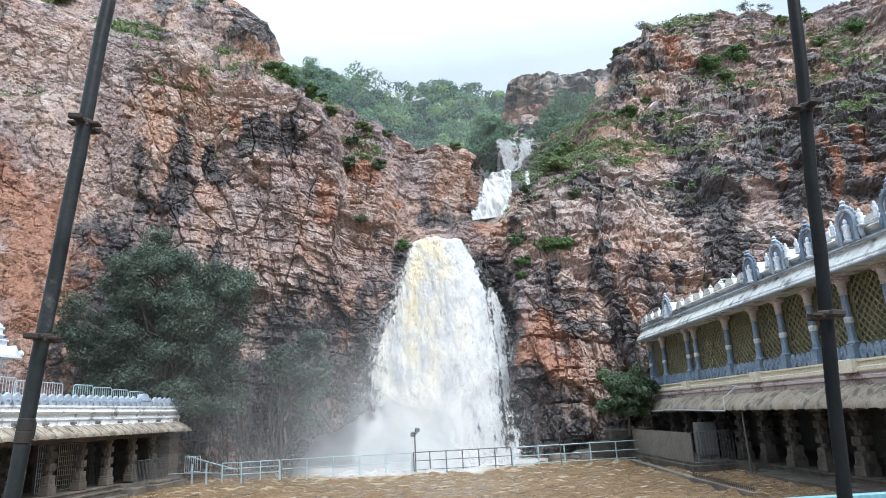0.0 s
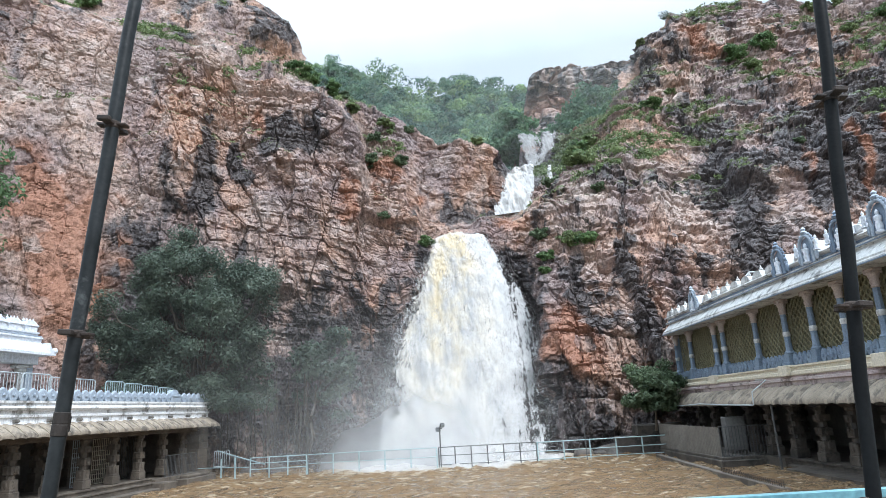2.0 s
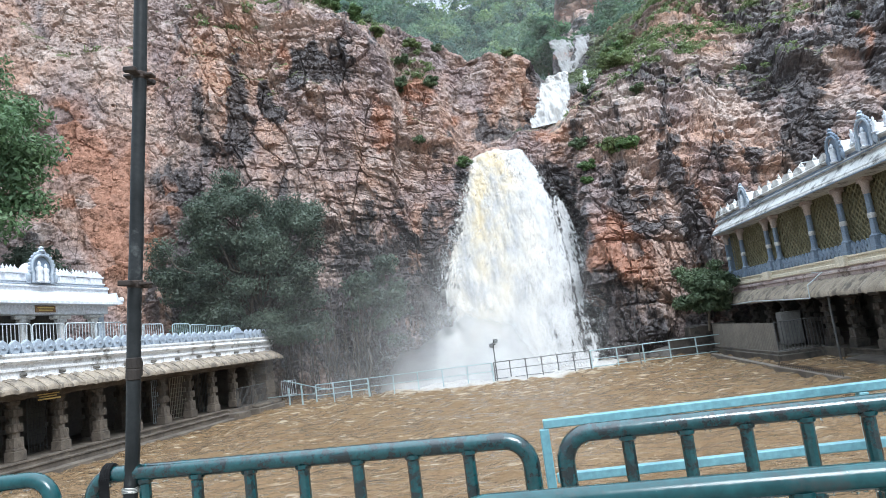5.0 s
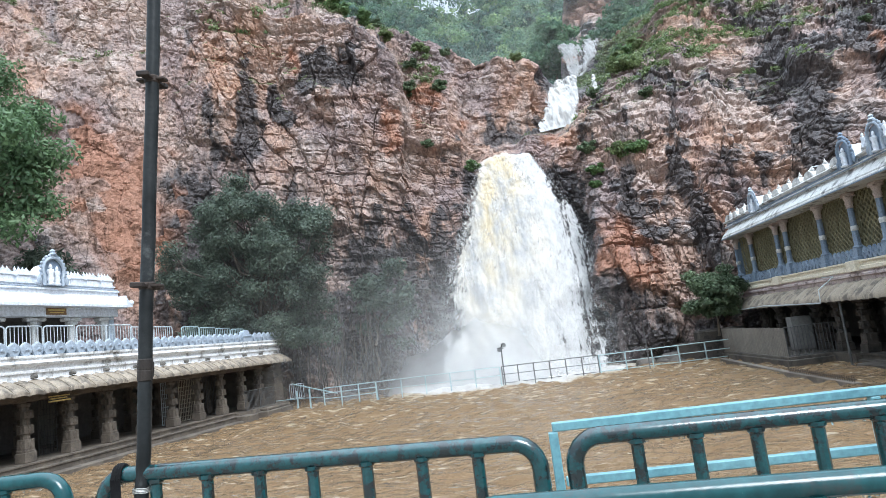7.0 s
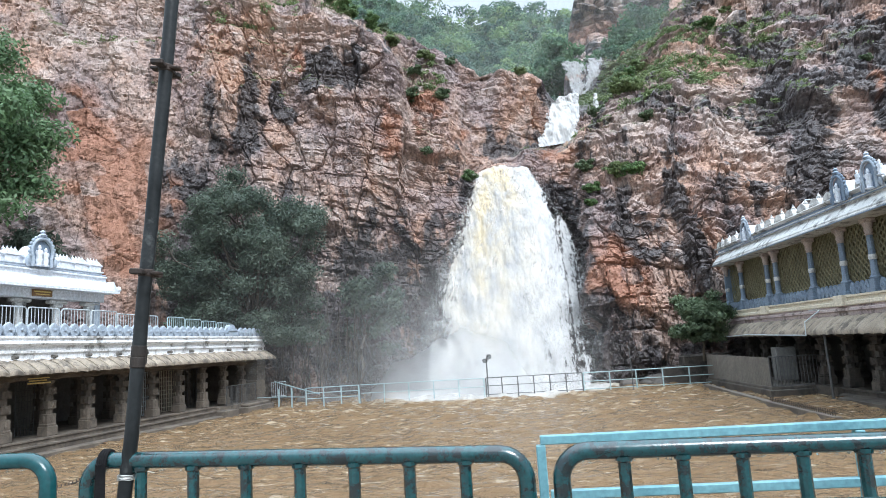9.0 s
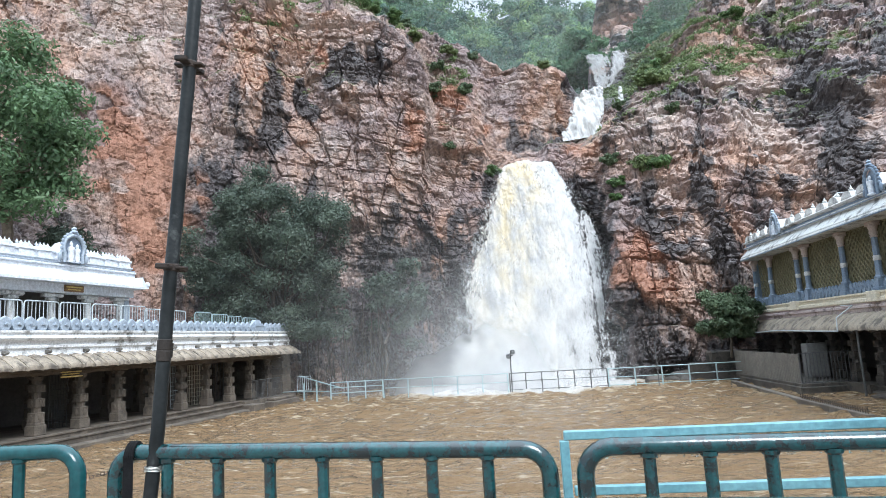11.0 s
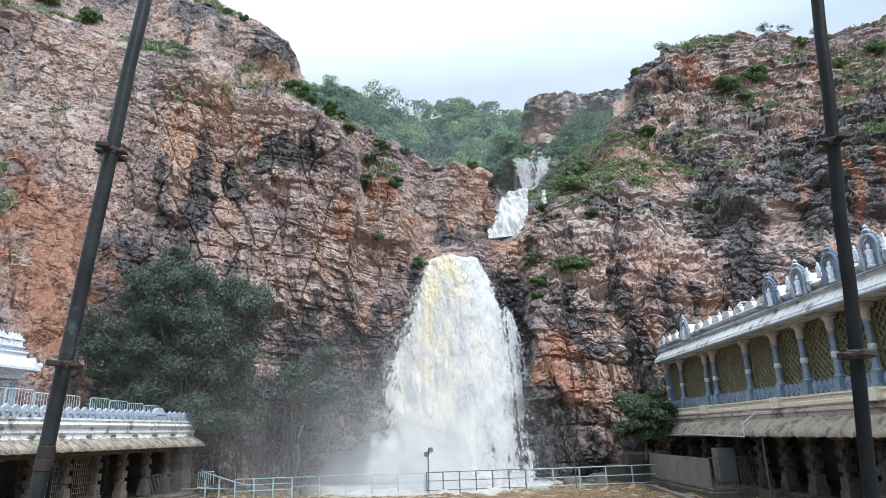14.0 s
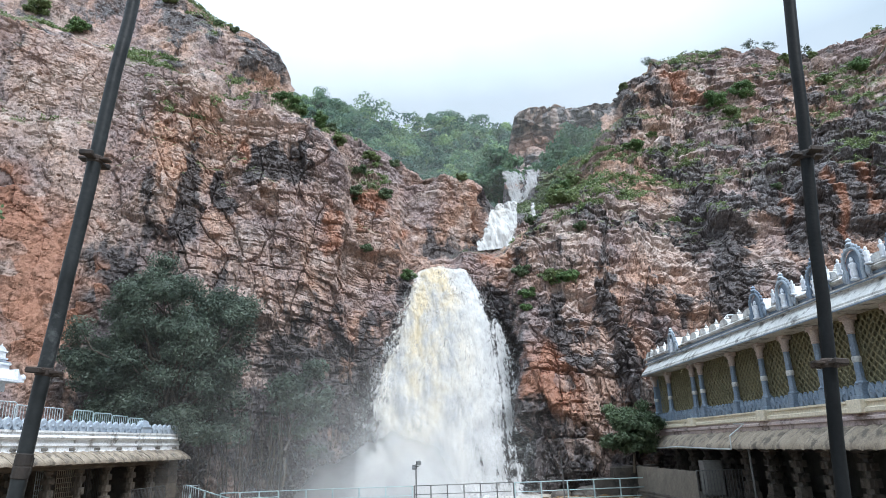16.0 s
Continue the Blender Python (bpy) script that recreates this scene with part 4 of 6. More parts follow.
# ---- waterfalls ----
def fall_sheet(edges, ys, lean, n_s, n_t, seed, body, silt, lump, thin, shift, grow=0.0, veil=False, comb=0.0):
    """A sheet of falling water. edges: (z, x of one side, x of the other) from lip to foot; ys: distance at lip and foot."""
    ed = np.array(edges, float)
    t = np.linspace(0, 1, n_t)[:, None]
    u = np.linspace(0, 1, n_s)[None]
    tz = (ed[0, 0] - ed[:, 0]) / (ed[0, 0] - ed[-1, 0])
    x0, x1 = np.interp(t, tz, ed[:, 1]) - grow * (.3 + t), np.interp(t, tz, ed[:, 2]) + grow * (.3 + t)
    x0 = x0 + 0.22 * t * fbm(t * 9, 0 * t, 0 * t + seed, 3, seed + 1)
    x1 = x1 + 0.22 * t * fbm(t * 9, 0 * t + 4, 0 * t + seed, 3, seed + 2)
    X = x0 + (x1 - x0) * u
    Z = ed[0, 0] + (ed[-1, 0] - ed[0, 0]) * t + 0 * u
    Yc = ys[0] + (ys[1] - ys[0]) * t ** 0.8 - lean * (1 - (2 * u - 1) ** 2) * (0.35 + 0.65 * t)
    top_round = np.clip(1 - t / 0.05, 0, 1) ** 2
    Z = Z - 0.15 * top_round * (2 * u - 1) ** 2
    Yc = Yc + 0.9 * top_round + lump * fbm(X * 1.1 + seed, Z * .55, 0 * X, 4, seed) + lump * .3 * fbm(X * 4, Z * 1.2, 0 * X, 3, seed + 4)
    # it boils over the lip
    Yc = Yc + 1.6 * lump * np.clip(1 - t / .4, 0, 1) * fbm(X * 2.2, Z * 1.5, 0 * X + seed, 4, seed + 6)
    Z = Z + 1.3 * lump * np.clip(1 - t / .06, 0, 1) * fbm(X * 2.6, 0 * X, 0 * X, 3, seed + 5)
    solid = np.clip(u / .24, 0, 1) ** .8 * np.clip((1 - u) / .15, 0, 1) ** .8 + 0 * t
    ragged = fbm(X * 1.3, Z * .8, 0 * X, 4, seed + 7)
    if veil:
        # spray thrown clear of the sheet, thickest along its sides
        thick = shift + .17 * (1 - solid) * np.clip(t * 2.5, 0, 1) + .12 * ragged - .5 * np.clip(1 - np.minimum(u, 1 - u) / .07, 0, 1)
    else:
        thick = shift + body * solid + .16 * ragged * (0.4 + t) + comb * fbm(X * 2.6, Z * .10, 0 * X, 4, seed + 9)
        # the shallow side breaks into strands over the rock
        part_way = np.clip((u - .58) / .2, 0, 1) * np.clip((t - .22) / .16, 0, 1) * np.clip((1.02 - t) / .2, .3, 1)
        thick = thick - thin * part_way * (0.45 + 0.8 * fbm(X * 2.2, Z * .10, 0 * X + 5, 4, seed + 8))
    if comb:
        thick = thick - .45 * np.clip(1 - t / .14, 0, 1) * (.5 + .9 * fbm(X * 2.8, 0 * X, 0 * X, 2, seed + 3))
    si = silt * np.clip(1.2 - t * 1.05, 0.15, 1) * np.clip(1.25 - np.abs(u - 0.36) * 2.6, 0, 1)
    C = np.stack([np.clip(thick, -1, 1.2), si + 0 * thick, 0 * thick], -1)
    return np.stack([X, Yc + 0 * X, Z], -1), C


def waterfall(label, group, core, veils, water=M_CORE):
    e = thing("waterfall", label, "waterfall", Matrix.Translation((0, 0, 0)), group)
    for nm, spec, mat_ in [("stream", core, water)] + [("veil", v, M_VEIL) for v in veils]:
        Q, C = fall_sheet(*spec)
        ob = new(nm, grid_mesh(nm, Q, mat_, False, C, "thick"))
        ob.parent = e
    return e


MAIN = [(14.85, -.66, 2.66), (14.1, -.98, 3.0), (12.5, -1.55, 3.6), (10.2, -2.4, 4.65), (7.8, -3.3, 5.25), (5.9, -4.0, 5.6), (2.7, -4.6, 5.8), (-.2, -5.1, 5.7)]
waterfall("tall foaming waterfall, silt-tinted at its lip", "falls of the gorge",
          (MAIN, (43.0, 38.0), 1.2, 220, 340, 200, .80, 1.25, 0.09, 0.58, 0.10),
          [(MAIN, (42.6, 37.4), 1.5, 190, 300, 230, 0.9, 0.4, 0.3, 0.30, 0.22, 0.6, True)])
waterfall("white cascade sliding over a rock step", "falls of the gorge",
          ([(21.9, 6.2, 7.6), (20.9, 5.15, 7.5), (19.8, 4.8, 7.3), (18.4, 4.3, 7.0), (16.9, 3.7, 6.75)], (49.2, 46.4), 0.4, 80, 120, 260, .62, 0.35, 0.22, 0.0, 0.16, 0.0, False, .3), [])
waterfall("upper white cascade below the wooded hill", "falls of the gorge",
          ([(28.75, 7.6, 9.9), (26.5, 7.8, 9.6), (25.3, 8.0, 9.3), (23.9, 7.85, 8.9)], (58.6, 55.0), 0.3, 70, 100, 280, .42, 0.0, 0.2, 0.0, 0.40, 0.0, False, .55), [], M_VEIL)
waterfall("narrow upper cascade beside a dark rock rib", "falls of the gorge",
          ([(28.9, 10.1, 11.75), (26.6, 9.75, 10.9), (25.3, 9.35, 9.9), (24.0, 8.8, 9.2)], (58.6, 55.0), 0.2, 40, 90, 285, .42, 0.0, 0.2, 0.0, 0.40, 0.0, False, .50), [], M_VEIL)
waterfall("thin side trickle over dark rock", "falls of the gorge",
          ([(20.95, 8.35, 8.6), (19.9, 8.15, 8.5), (18.7, 7.95, 8.4)], (46.9, 45.8), 0.05, 16, 60, 290, .40, 0.0, 0.05, 0.0, 0.02), [])
# drops thrown off the edges and at the foot
rng = np.random.default_rng(5)
N = 3600
t = rng.random(N) ** 0.6
side = rng.choice([-1, 1], N)
u = side * (0.88 + np.abs(rng.normal(0, 0.10, N)) * (0.3 + t))
zz_ = 14.6 * (1 - t)
lo, hi = np.interp(-zz_, [-m_[0] for m_ in MAIN], [m_[1] for m_ in MAIN]), np.interp(-zz_, [-m_[0] for m_ in MAIN], [m_[2] for m_ in MAIN])
cx, hw = (lo + hi) / 2, (hi - lo) / 2
C = np.stack([cx + hw * u, 42.6 - 4.8 * t ** .8 - rng.random(N) * 1.6, zz_ + 0.1 + rng.normal(0, .1, N)], -1)
sz = rng.uniform(0.004, 0.0095, N)[:, None, None]
q = np.array([[-1, 0, -1.6], [1, 0, -1.2], [0.8, 0, 1.7], [-0.7, 0, 1.3]])[None] * sz
M_DROP = surf("drops", (0.8, 0.81, 0.82), (0.88, 0.88, 0.88), 2, 0.4)
ob = new("spray_drops", quads_mesh("spray_drops", C[:, None] + q, M_DROP))
tagged(ob, "white drops flung off the waterfall", "spray", kind="stuff")


def mist_sheet(name, x0, x1, z1, y, depth, peak, peak_x, seed):
    u, v = np.linspace(0, 1, 50)[None], np.linspace(0, 1, 34)[:, None]
    X = x0 + (x1 - x0) * u + 0 * v
    Z = z1 * v + 0 * u
    Yy = y + depth * np.sin(u * math.pi * 1.3 + seed) + 0.9 * v
    k = np.exp(-((X - peak_x) / ((x1 - x0) * 0.27)) ** 2) * np.clip(1 - v, 0, 1) ** 1.5 * np.clip(np.minimum(u, 1 - u) * 5, 0, 1) ** 2
    return grid_mesh(name, np.stack([X, Yy, Z], -1), M_MIST, False, np.stack([peak * k] * 3, -1), "thick")


mist = thing("spray_cloud", "thin white spray drifting from the waterfall's foot", "spray", kind="stuff")
for nm, *spec in (("drift", -15, 8, 10.0, 34.6, .4, .62, -2.6, 1), ("drift", -9, 7, 7.0, 34.9, .3, .42, -0.4, 2), ("drift", -25, 7, 14.0, 33.0, .2, .12, -9.0, 3)):
    ob = new(nm, mist_sheet(nm, *spec))
    ob.parent = mist


haze = thing("valley_haze", "thin spray haze hanging in the upper valley", "spray", kind="stuff")


def haze_sheet(name, x0, x1, z0, z1, y, peak, seed):
    u, v = np.linspace(0, 1, 40)[None], np.linspace(0, 1, 40)[:, None]
    X, Z = x0 + (x1 - x0) * u + 0 * v, z0 + (z1 - z0) * v + 0 * u
    k = np.clip(np.minimum(u, 1 - u) * 6, 0, 1) * np.clip(v * 5, 0, 1) * np.clip((1 - v) * 3, 0, 1)
    return grid_mesh(name, np.stack([X, y + 1.5 * np.sin(4 * u + seed) + 0 * v, Z], -1), M_MIST, False, np.stack([peak * k] * 3, -1), "thick")


for nm, *spec in (("drift", -26, 34, 10, 62, 74, .09, 1), ("drift", -9, 22, 13, 38, 54.0, .08, 2)):
    ob = new(nm, haze_sheet(nm, *spec))
    ob.parent = haze

bould = Shape()
bould.lathe([(.5, -.4), (.95, -.1), (1.0, .5), (.85, 1.05), (.35, 1.25)], 7)
bm_ = bould.mesh("boulder")
for v_ in bm_.vertices:
    v_.co *= 0.85 + 0.3 * noise.noise(v_.co * 1.3)
tagged(part("boulder", bm_, M_ROCK, None, at=on_cliff(.415, .478)), "loose grey boulder resting on a high ledge", "boulder")

# ---- plants ----
def leaves(centres, n, spread, size, rng, droop=0.3):
    """n leaves round each centre; spread: how far they stray."""
    c = np.repeat(np.array(centres, float), n, 0)
    d = rng.normal(0, 1, c.shape)
    d /= np.linalg.norm(d, axis=1, keepdims=True)
    c = c + d * (rng.random((len(c), 1)) ** 0.45) * np.array(spread)
    out = d * 0.9 + rng.normal(0, .55, c.shape) + np.array([0, 0, .35])
    out /= np.linalg.norm(out, axis=1, keepdims=True)
    a = rng.normal(0, 1, c.shape) - np.array([0, 0, droop])
    a -= out * (a * out).sum(1, keepdims=True)
    a /= np.linalg.norm(a, axis=1, keepdims=True)
    b = np.cross(out, a)
    L = size * rng.uniform(0.6, 1.4, (len(c), 1))
    return np.stack([c - a * L, c + b * L * .42, c + a * L, c - b * L * .42], 1)


def limb(shape, p, q, r0, r1, rng, bend=0.12):
    p, q = Vector(p), Vector(q)
    d = (q - p).length
    pts = []
    for k in range(7):
        t = k / 6
        o = Vector(rng.normal(0, bend * d * math.sin(math.pi * t) * .5, 3))
        pts.append(p + (q - p) * t + o)
    shape.tube(pts, [r0 + (r1 - r0) * k / 6 for k in range(7)], 7)
    return pts


def tree(name, label, base, crown, radii, clumps, per, size, mat_, seed, trunk_r=0.3, group="", wood_=None):
    """Trunk, limbs to every clump of the crown, and leaves round the clumps."""
    rng = np.random.default_rng(seed)
    e = thing(name, label, "tree" if name == "tree" else "shrub", base, group)
    b, c = Vector(base), Vector(crown) - Vector(base)
    wood = Shape()
    fork = Vector((c.x * 0.35, c.y * 0.35, max(c.z - radii[2] * 0.75, 0.3 * c.z)))
    limb(wood, (0, 0, -0.3), fork, trunk_r, trunk_r * .7, rng)
    cs = []
    while len(cs) < clumps:
        d = rng.normal(0, 1, 3)
        d /= np.linalg.norm(d)
        r = (0.35 + 0.65 * rng.random() ** 0.5) * (1 + 0.18 * math.sin(5 * math.atan2(d[2], d[0]) + seed))
        p = Vector((c.x + d[0] * radii[0] * r, c.y + d[1] * radii[1] * r, c.z + d[2] * radii[2] * r))
        cs.append(p)
    for k, p in enumerate(cs):
        if k % 3 == 0:
            limb(wood, fork, p, trunk_r * .33, trunk_r * .06, rng)
    part("trunk", wood, wood_ or M_BARK, e, round_off=True)
    k = (radii[0] * radii[1] * radii[2]) ** (1 / 3) / clumps ** (1 / 3) * 1.15
    Q = leaves(cs, per, (k * 1.25, k * 1.1, k * .8), size, rng)
    ob = new("crown" if name == "tree" else "foliage", quads_mesh("crown", Q, mat_))
    ob.parent = e
    return e


tree("tree", "large dark-leaved fig tree against the wet cliff", (-13.6, 36.2, -0.4), (-14.8, 36.0, 8.0), (5.1, 2.2, 5.2), 180, 520, 0.092, M_LEAF_DARK, 301, 0.42, "", M_ROOT)
tree("tree", "green broad-leaved tree rising behind the white shrine", (-26.3, 29.5, -0.4), (-26.2, 29.4, 15.2), (4.3, 3.0, 5.0), 70, 460, 0.145, M_LEAF_TREE, 302, 0.35)
tree("tree", "slender dark tree hung with creepers at the cliff's foot", (-8.2, 37.0, -0.4), (-7.4, 38.0, 5.4), (1.9, 1.0, 2.6), 34, 150, 0.14, M_LEAF_DARK, 303, 0.12, "", M_ROOT)
tree("shrub", "round glossy green bush growing from the cliff's foot", (10.4, 34.6, 1.4), (10.35, 33.9, 3.35), (1.55, 1.1, 1.15), 60, 230, 0.095, M_LEAF_BUSH, 304, 0.07)
for k, (b_, y_, e_, r_) in enumerate(((.205, 62, .44, 2.0), (.225, 64, .43, 2.4), (.25, 66, .45, 2.6), (.275, 68, .455, 2.6), (.30, 70, .47, 2.4), (.125, 60, .43, 2.0), (.10, 62, .43, 2.4), (.13, 66, .47, 2.2), (.23, 72, .48, 2.6), (.265, 76, .50, 2.8))):
    z_ = EYE_Z + e_ * y_
    tree("tree", "leafy green tree beside the upper waterfall", (b_ * y_, y_, z_ - 3.5), (b_ * y_, y_, z_ - .6), (r_, r_ * .8, r_ * .85), 26, 110, 0.26, M_LEAF_FAR, 340 + k, 0.12, "upper valley trees")
tree("tree", "small green tree at the cliff's foot behind the shrine", (-27, 33.5, -0.4), (-26.6, 33.3, 9.0), (2.6, 1.5, 1.6), 26, 160, 0.17, M_LEAF_DARK, 305, 0.15)

# bushes rooted on the ledges: bearing, rise, size, kind
BUSHES = [(-.125, .40, 1.0, 0), (-.07, .40, .7, 0), (-.235, .575, 1.3, 1), (-.215, .565, .9, 1), (-.10, .31, .5, 0), (-.022, .26, .7, 1), (.16, .225, .5, 1), (.155, .26, .6, 0), (.20, .245, .85, 2), (.225, .25, .8, 1),
          (.155, .205, .35, 1), (.255, .335, .5, 0), (.185, .35, .6, 0), (.36, .475, .9, 1), (.52, .56, 1.3, 1), (.57, .575, 1.4, 1), (.545, .54, .8, 2), (.73, .60, .9, 2),
          (.80, .62, 1.2, 1), (.40, .50, .5, 2), (.66, .645, .7, 2), (.71, .655, .6, 2), (.36, .60, .5, 2), (-.46, .80, .8, 2), (-.34, .735, .5, 0), (-.37, .75, .4, 0), (-.62, .74, 1.0, 1), (-.70, .78, 1.2, 2), (-.16, .53, .6, 0), (.60, .40, .4, 0), (.06, .43, .5, 2), (-.09, .47, .7, 2), (-.05, .46, .6, 0), (-.15, .50, .8, 2), (-.11, .45, .6, 0), (-.18, .54, .9, 1)]
for k, (b_, e_, r_, m_) in enumerate(BUSHES):
    p = on_cliff(b_, e_)
    lab = ("dark green bush rooted in a rock ledge", "fresh green bush rooted in a rock ledge", "dry olive scrub rooted in a rock ledge")[m_]
    r_ *= .8
    tree("shrub", lab, p, (p.x, p.y - .25 * r_, p.z + .55 * r_), (r_ * 1.1, r_ * .75, r_ * .7), int(12 + 10 * r_), 130, 0.085 + .02 * r_, (M_LEAF_BUSH, M_LEAF, M_GRASS)[m_], 400 + k, 0.035, "ledge bushes")

rng = np.random.default_rng(8)
for k in range(14):
    b_, e_ = rng.uniform(.195, .265), rng.uniform(.375, .42)
    p = on_cliff(b_, min(e_, .37 + (b_ - .19) * .75 + rng.uniform(0, .03)))
    tree("shrub", "bright green bush crowding the slope by the upper fall", p, (p.x, p.y - .2, p.z + .5), (.6, .55, .42), 10, 90, 0.12, (M_GRASS, M_LEAF)[k % 3 == 0], 460 + k, 0.04, "slope bushes")

for k, b_ in enumerate((.635, .70, .415, .60)):
    p = on_cliff(b_, .9)
    tree("shrub", "wiry little tree on the cliff's rim against the sky", p, (p.x, p.y, p.z + .55), (.85, .5, .38), 16, 26, .08, M_LEAF_DARK, 480 + k, .04, "rim saplings")

# grass and low scrub on the gentler ledges
rng = np.random.default_rng(9)
ok = np.argwhere((tint[..., 2] > 0.42) & (P[..., 2] < 45) & (np.abs(bb) < 1.0) & (P[..., 1] < 62))
ok = ok[rng.choice(len(ok), min(3600, len(ok)), replace=False)]
roots = P[ok[:, 0], ok[:, 1]]
roots = roots[fbm(roots[:, 0] * .3, roots[:, 1] * .3, roots[:, 2] * .3, 2, 77) > 0.05]
Q = leaves(roots + np.array([0, -.05, .12]), 16, (.42, .35, .22), 0.13, rng, -0.8)
tagged(new("ledge_grass", quads_mesh("ledge_grass", Q, M_GRASS)), "yellow-green grass and low scrub on rock ledges", "grass", kind="stuff")

# forest on the far hill
rng = np.random.default_rng(10)
r_, c_ = HQ.shape[:2]
vis = np.argwhere(np.ones((r_ - 1, c_), bool))
pick = vis[rng.choice(len(vis), 2600)]
F = HQ[pick[:, 0], pick[:, 1]] + rng.normal(0, 1.0, (2600, 3)) - np.array([0, 0, 1.6])
F = F[(F[:, 0] / F[:, 1] > -.30) & (F[:, 0] / F[:, 1] < .24)]
# only the slope that rises over the near rim
F = F[(F[:, 2] - EYE_Z) / F[:, 1] > section(F[:, 0] / F[:, 1], LEDGE_TOP)[1] - .05]
crown = []
for p, rr in zip(F, rng.uniform(1.5, 3.6, len(F)) * (.35 + .65 * F[:, 1] / 150)):
    # a domed crown of a few lobes, leaves mostly on its outside
    for k in range(4):
        o = rng.normal(0, .5, 3) * rr
        c = p + np.array([o[0], o[1], abs(o[2]) * .8 + rr * .5])
        d = rng.normal(0, 1, (90, 3))
        d[:, 2] = np.abs(d[:, 2]) * 1.2 - .3
        d /= np.linalg.norm(d, axis=1, keepdims=True)
        at = c + d * (rr * .62 * rng.uniform(.75, 1.05, (90, 1)))
        out = d + rng.normal(0, .28, d.shape)
        out /= np.linalg.norm(out, axis=1, keepdims=True)
        a = np.cross(out, rng.normal(0, 1, d.shape))
        a /= np.linalg.norm(a, axis=1, keepdims=True)
        b = np.cross(out, a)
        L = rng.uniform(.2, .42, (90, 1)) * (.4 + .6 * p[1] / 150)
        crown.append(np.stack([at - a * L, at + b * L * .6, at + a * L, at - b * L * .6], 1))
Q = np.concatenate(crown)
forest_me = quads_mesh("forest", Q, M_FOREST)
own_ = forest_me.attributes.new("own", "FLOAT", "FACE")
own_.data.foreach_set("value", np.repeat(rng.random(len(F)), 4 * 90).astype(np.float32))
tagged(new("forest", forest_me), "dense green forest covering the far hillside", "forest", kind="stuff")
pick = np.argwhere((ftint[:-1, :, 2] > .5))
pick = pick[rng.choice(len(pick), 2600)]
F = FQ[pick[:, 0], pick[:, 1]]
Q = leaves(F, 22, (1.5, 1.2, .9), 0.36, rng, 0.1)
tagged(new("slope_scrub", quads_mesh("slope_scrub", Q, M_LEAF_FAR)), "green scrub on the slope below the far cliff", "scrub", kind="stuff")

rng = np.random.default_rng(12)
roots_ = Shape()
for k in range(30):
    x_, y_ = rng.uniform(-13.0, -8.0), rng.uniform(36.2, 38.0)
    z0_, z1_ = rng.uniform(3.2, 6.0), rng.uniform(-.3, .8)
    roots_.tube([(x_ + .12 * rng.normal() * q_, y_, z0_ + (z1_ - z0_) * q_) for q_ in np.linspace(0, 1, 6)], rng.uniform(.012, .04), 5)
tagged(new("hanging_roots", roots_.mesh("hanging_roots")), "thin aerial roots hanging before the wet cliff", "roots", kind="stuff").data.materials.append(M_ROOT)
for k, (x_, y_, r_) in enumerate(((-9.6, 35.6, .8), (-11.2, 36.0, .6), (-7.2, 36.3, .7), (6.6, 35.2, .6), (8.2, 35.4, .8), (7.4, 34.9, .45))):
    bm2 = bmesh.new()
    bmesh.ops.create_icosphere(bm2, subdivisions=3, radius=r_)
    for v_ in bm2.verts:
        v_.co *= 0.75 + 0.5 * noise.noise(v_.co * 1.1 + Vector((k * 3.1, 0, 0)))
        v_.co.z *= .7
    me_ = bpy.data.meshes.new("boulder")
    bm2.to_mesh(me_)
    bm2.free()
    tagged(part("boulder", me_, M_STONE_WET_SHADE, None, at=(x_, y_, .1)), "wet fallen boulder at the cliff's foot", "boulder", "fallen boulders")


# ---- shared building parts ----
def petal_mesh(w, h, t, emblem=True):
    """A lotus-petal parapet panel, swelling at its shoulders, with a raised boss."""
    s = Shape()
    half = [(0.24, 0.0), (0.33, .10), (0.47, .32), (0.498, .50), (0.43, .70), (0.24, .86), (0.0, 1.0)]
    out = [(x * w, z * h) for x, z in half] + [(-x * w, z * h) for x, z in half[-2::-1]]
    n = len(out)
    inner = [(x * .86, h * .48 + (z - h * .48) * .86) for x, z in out]
    vs = [(x, t, z) for x, z in out] + [(x, 0, z) for x, z in out] + [(x, -t * .16, z) for x, z in inner]
    fs = [tuple(range(n))] + [(i, n + i, n + (i + 1) % n, (i + 1) % n) for i in range(n)]
    fs += [(n + i, 2 * n + i, 2 * n + (i + 1) % n, n + (i + 1) % n) for i in range(n)] + [tuple(range(2 * n, 3 * n))]
    s.add(vs, fs)
    if emblem:
        s.ball((0, -t * .5, h * .47), w * .10, t * .35, h * .12, 5, 7)
        s.ball((w * .09, -t * .5, h * .40), w * .10, t * .3, h * .05, 4, 6)
        s.ball((-w * .09, -t * .5, h * .42), w * .08, t * .3, h * .05, 4, 6)
    return s.mesh("petal")


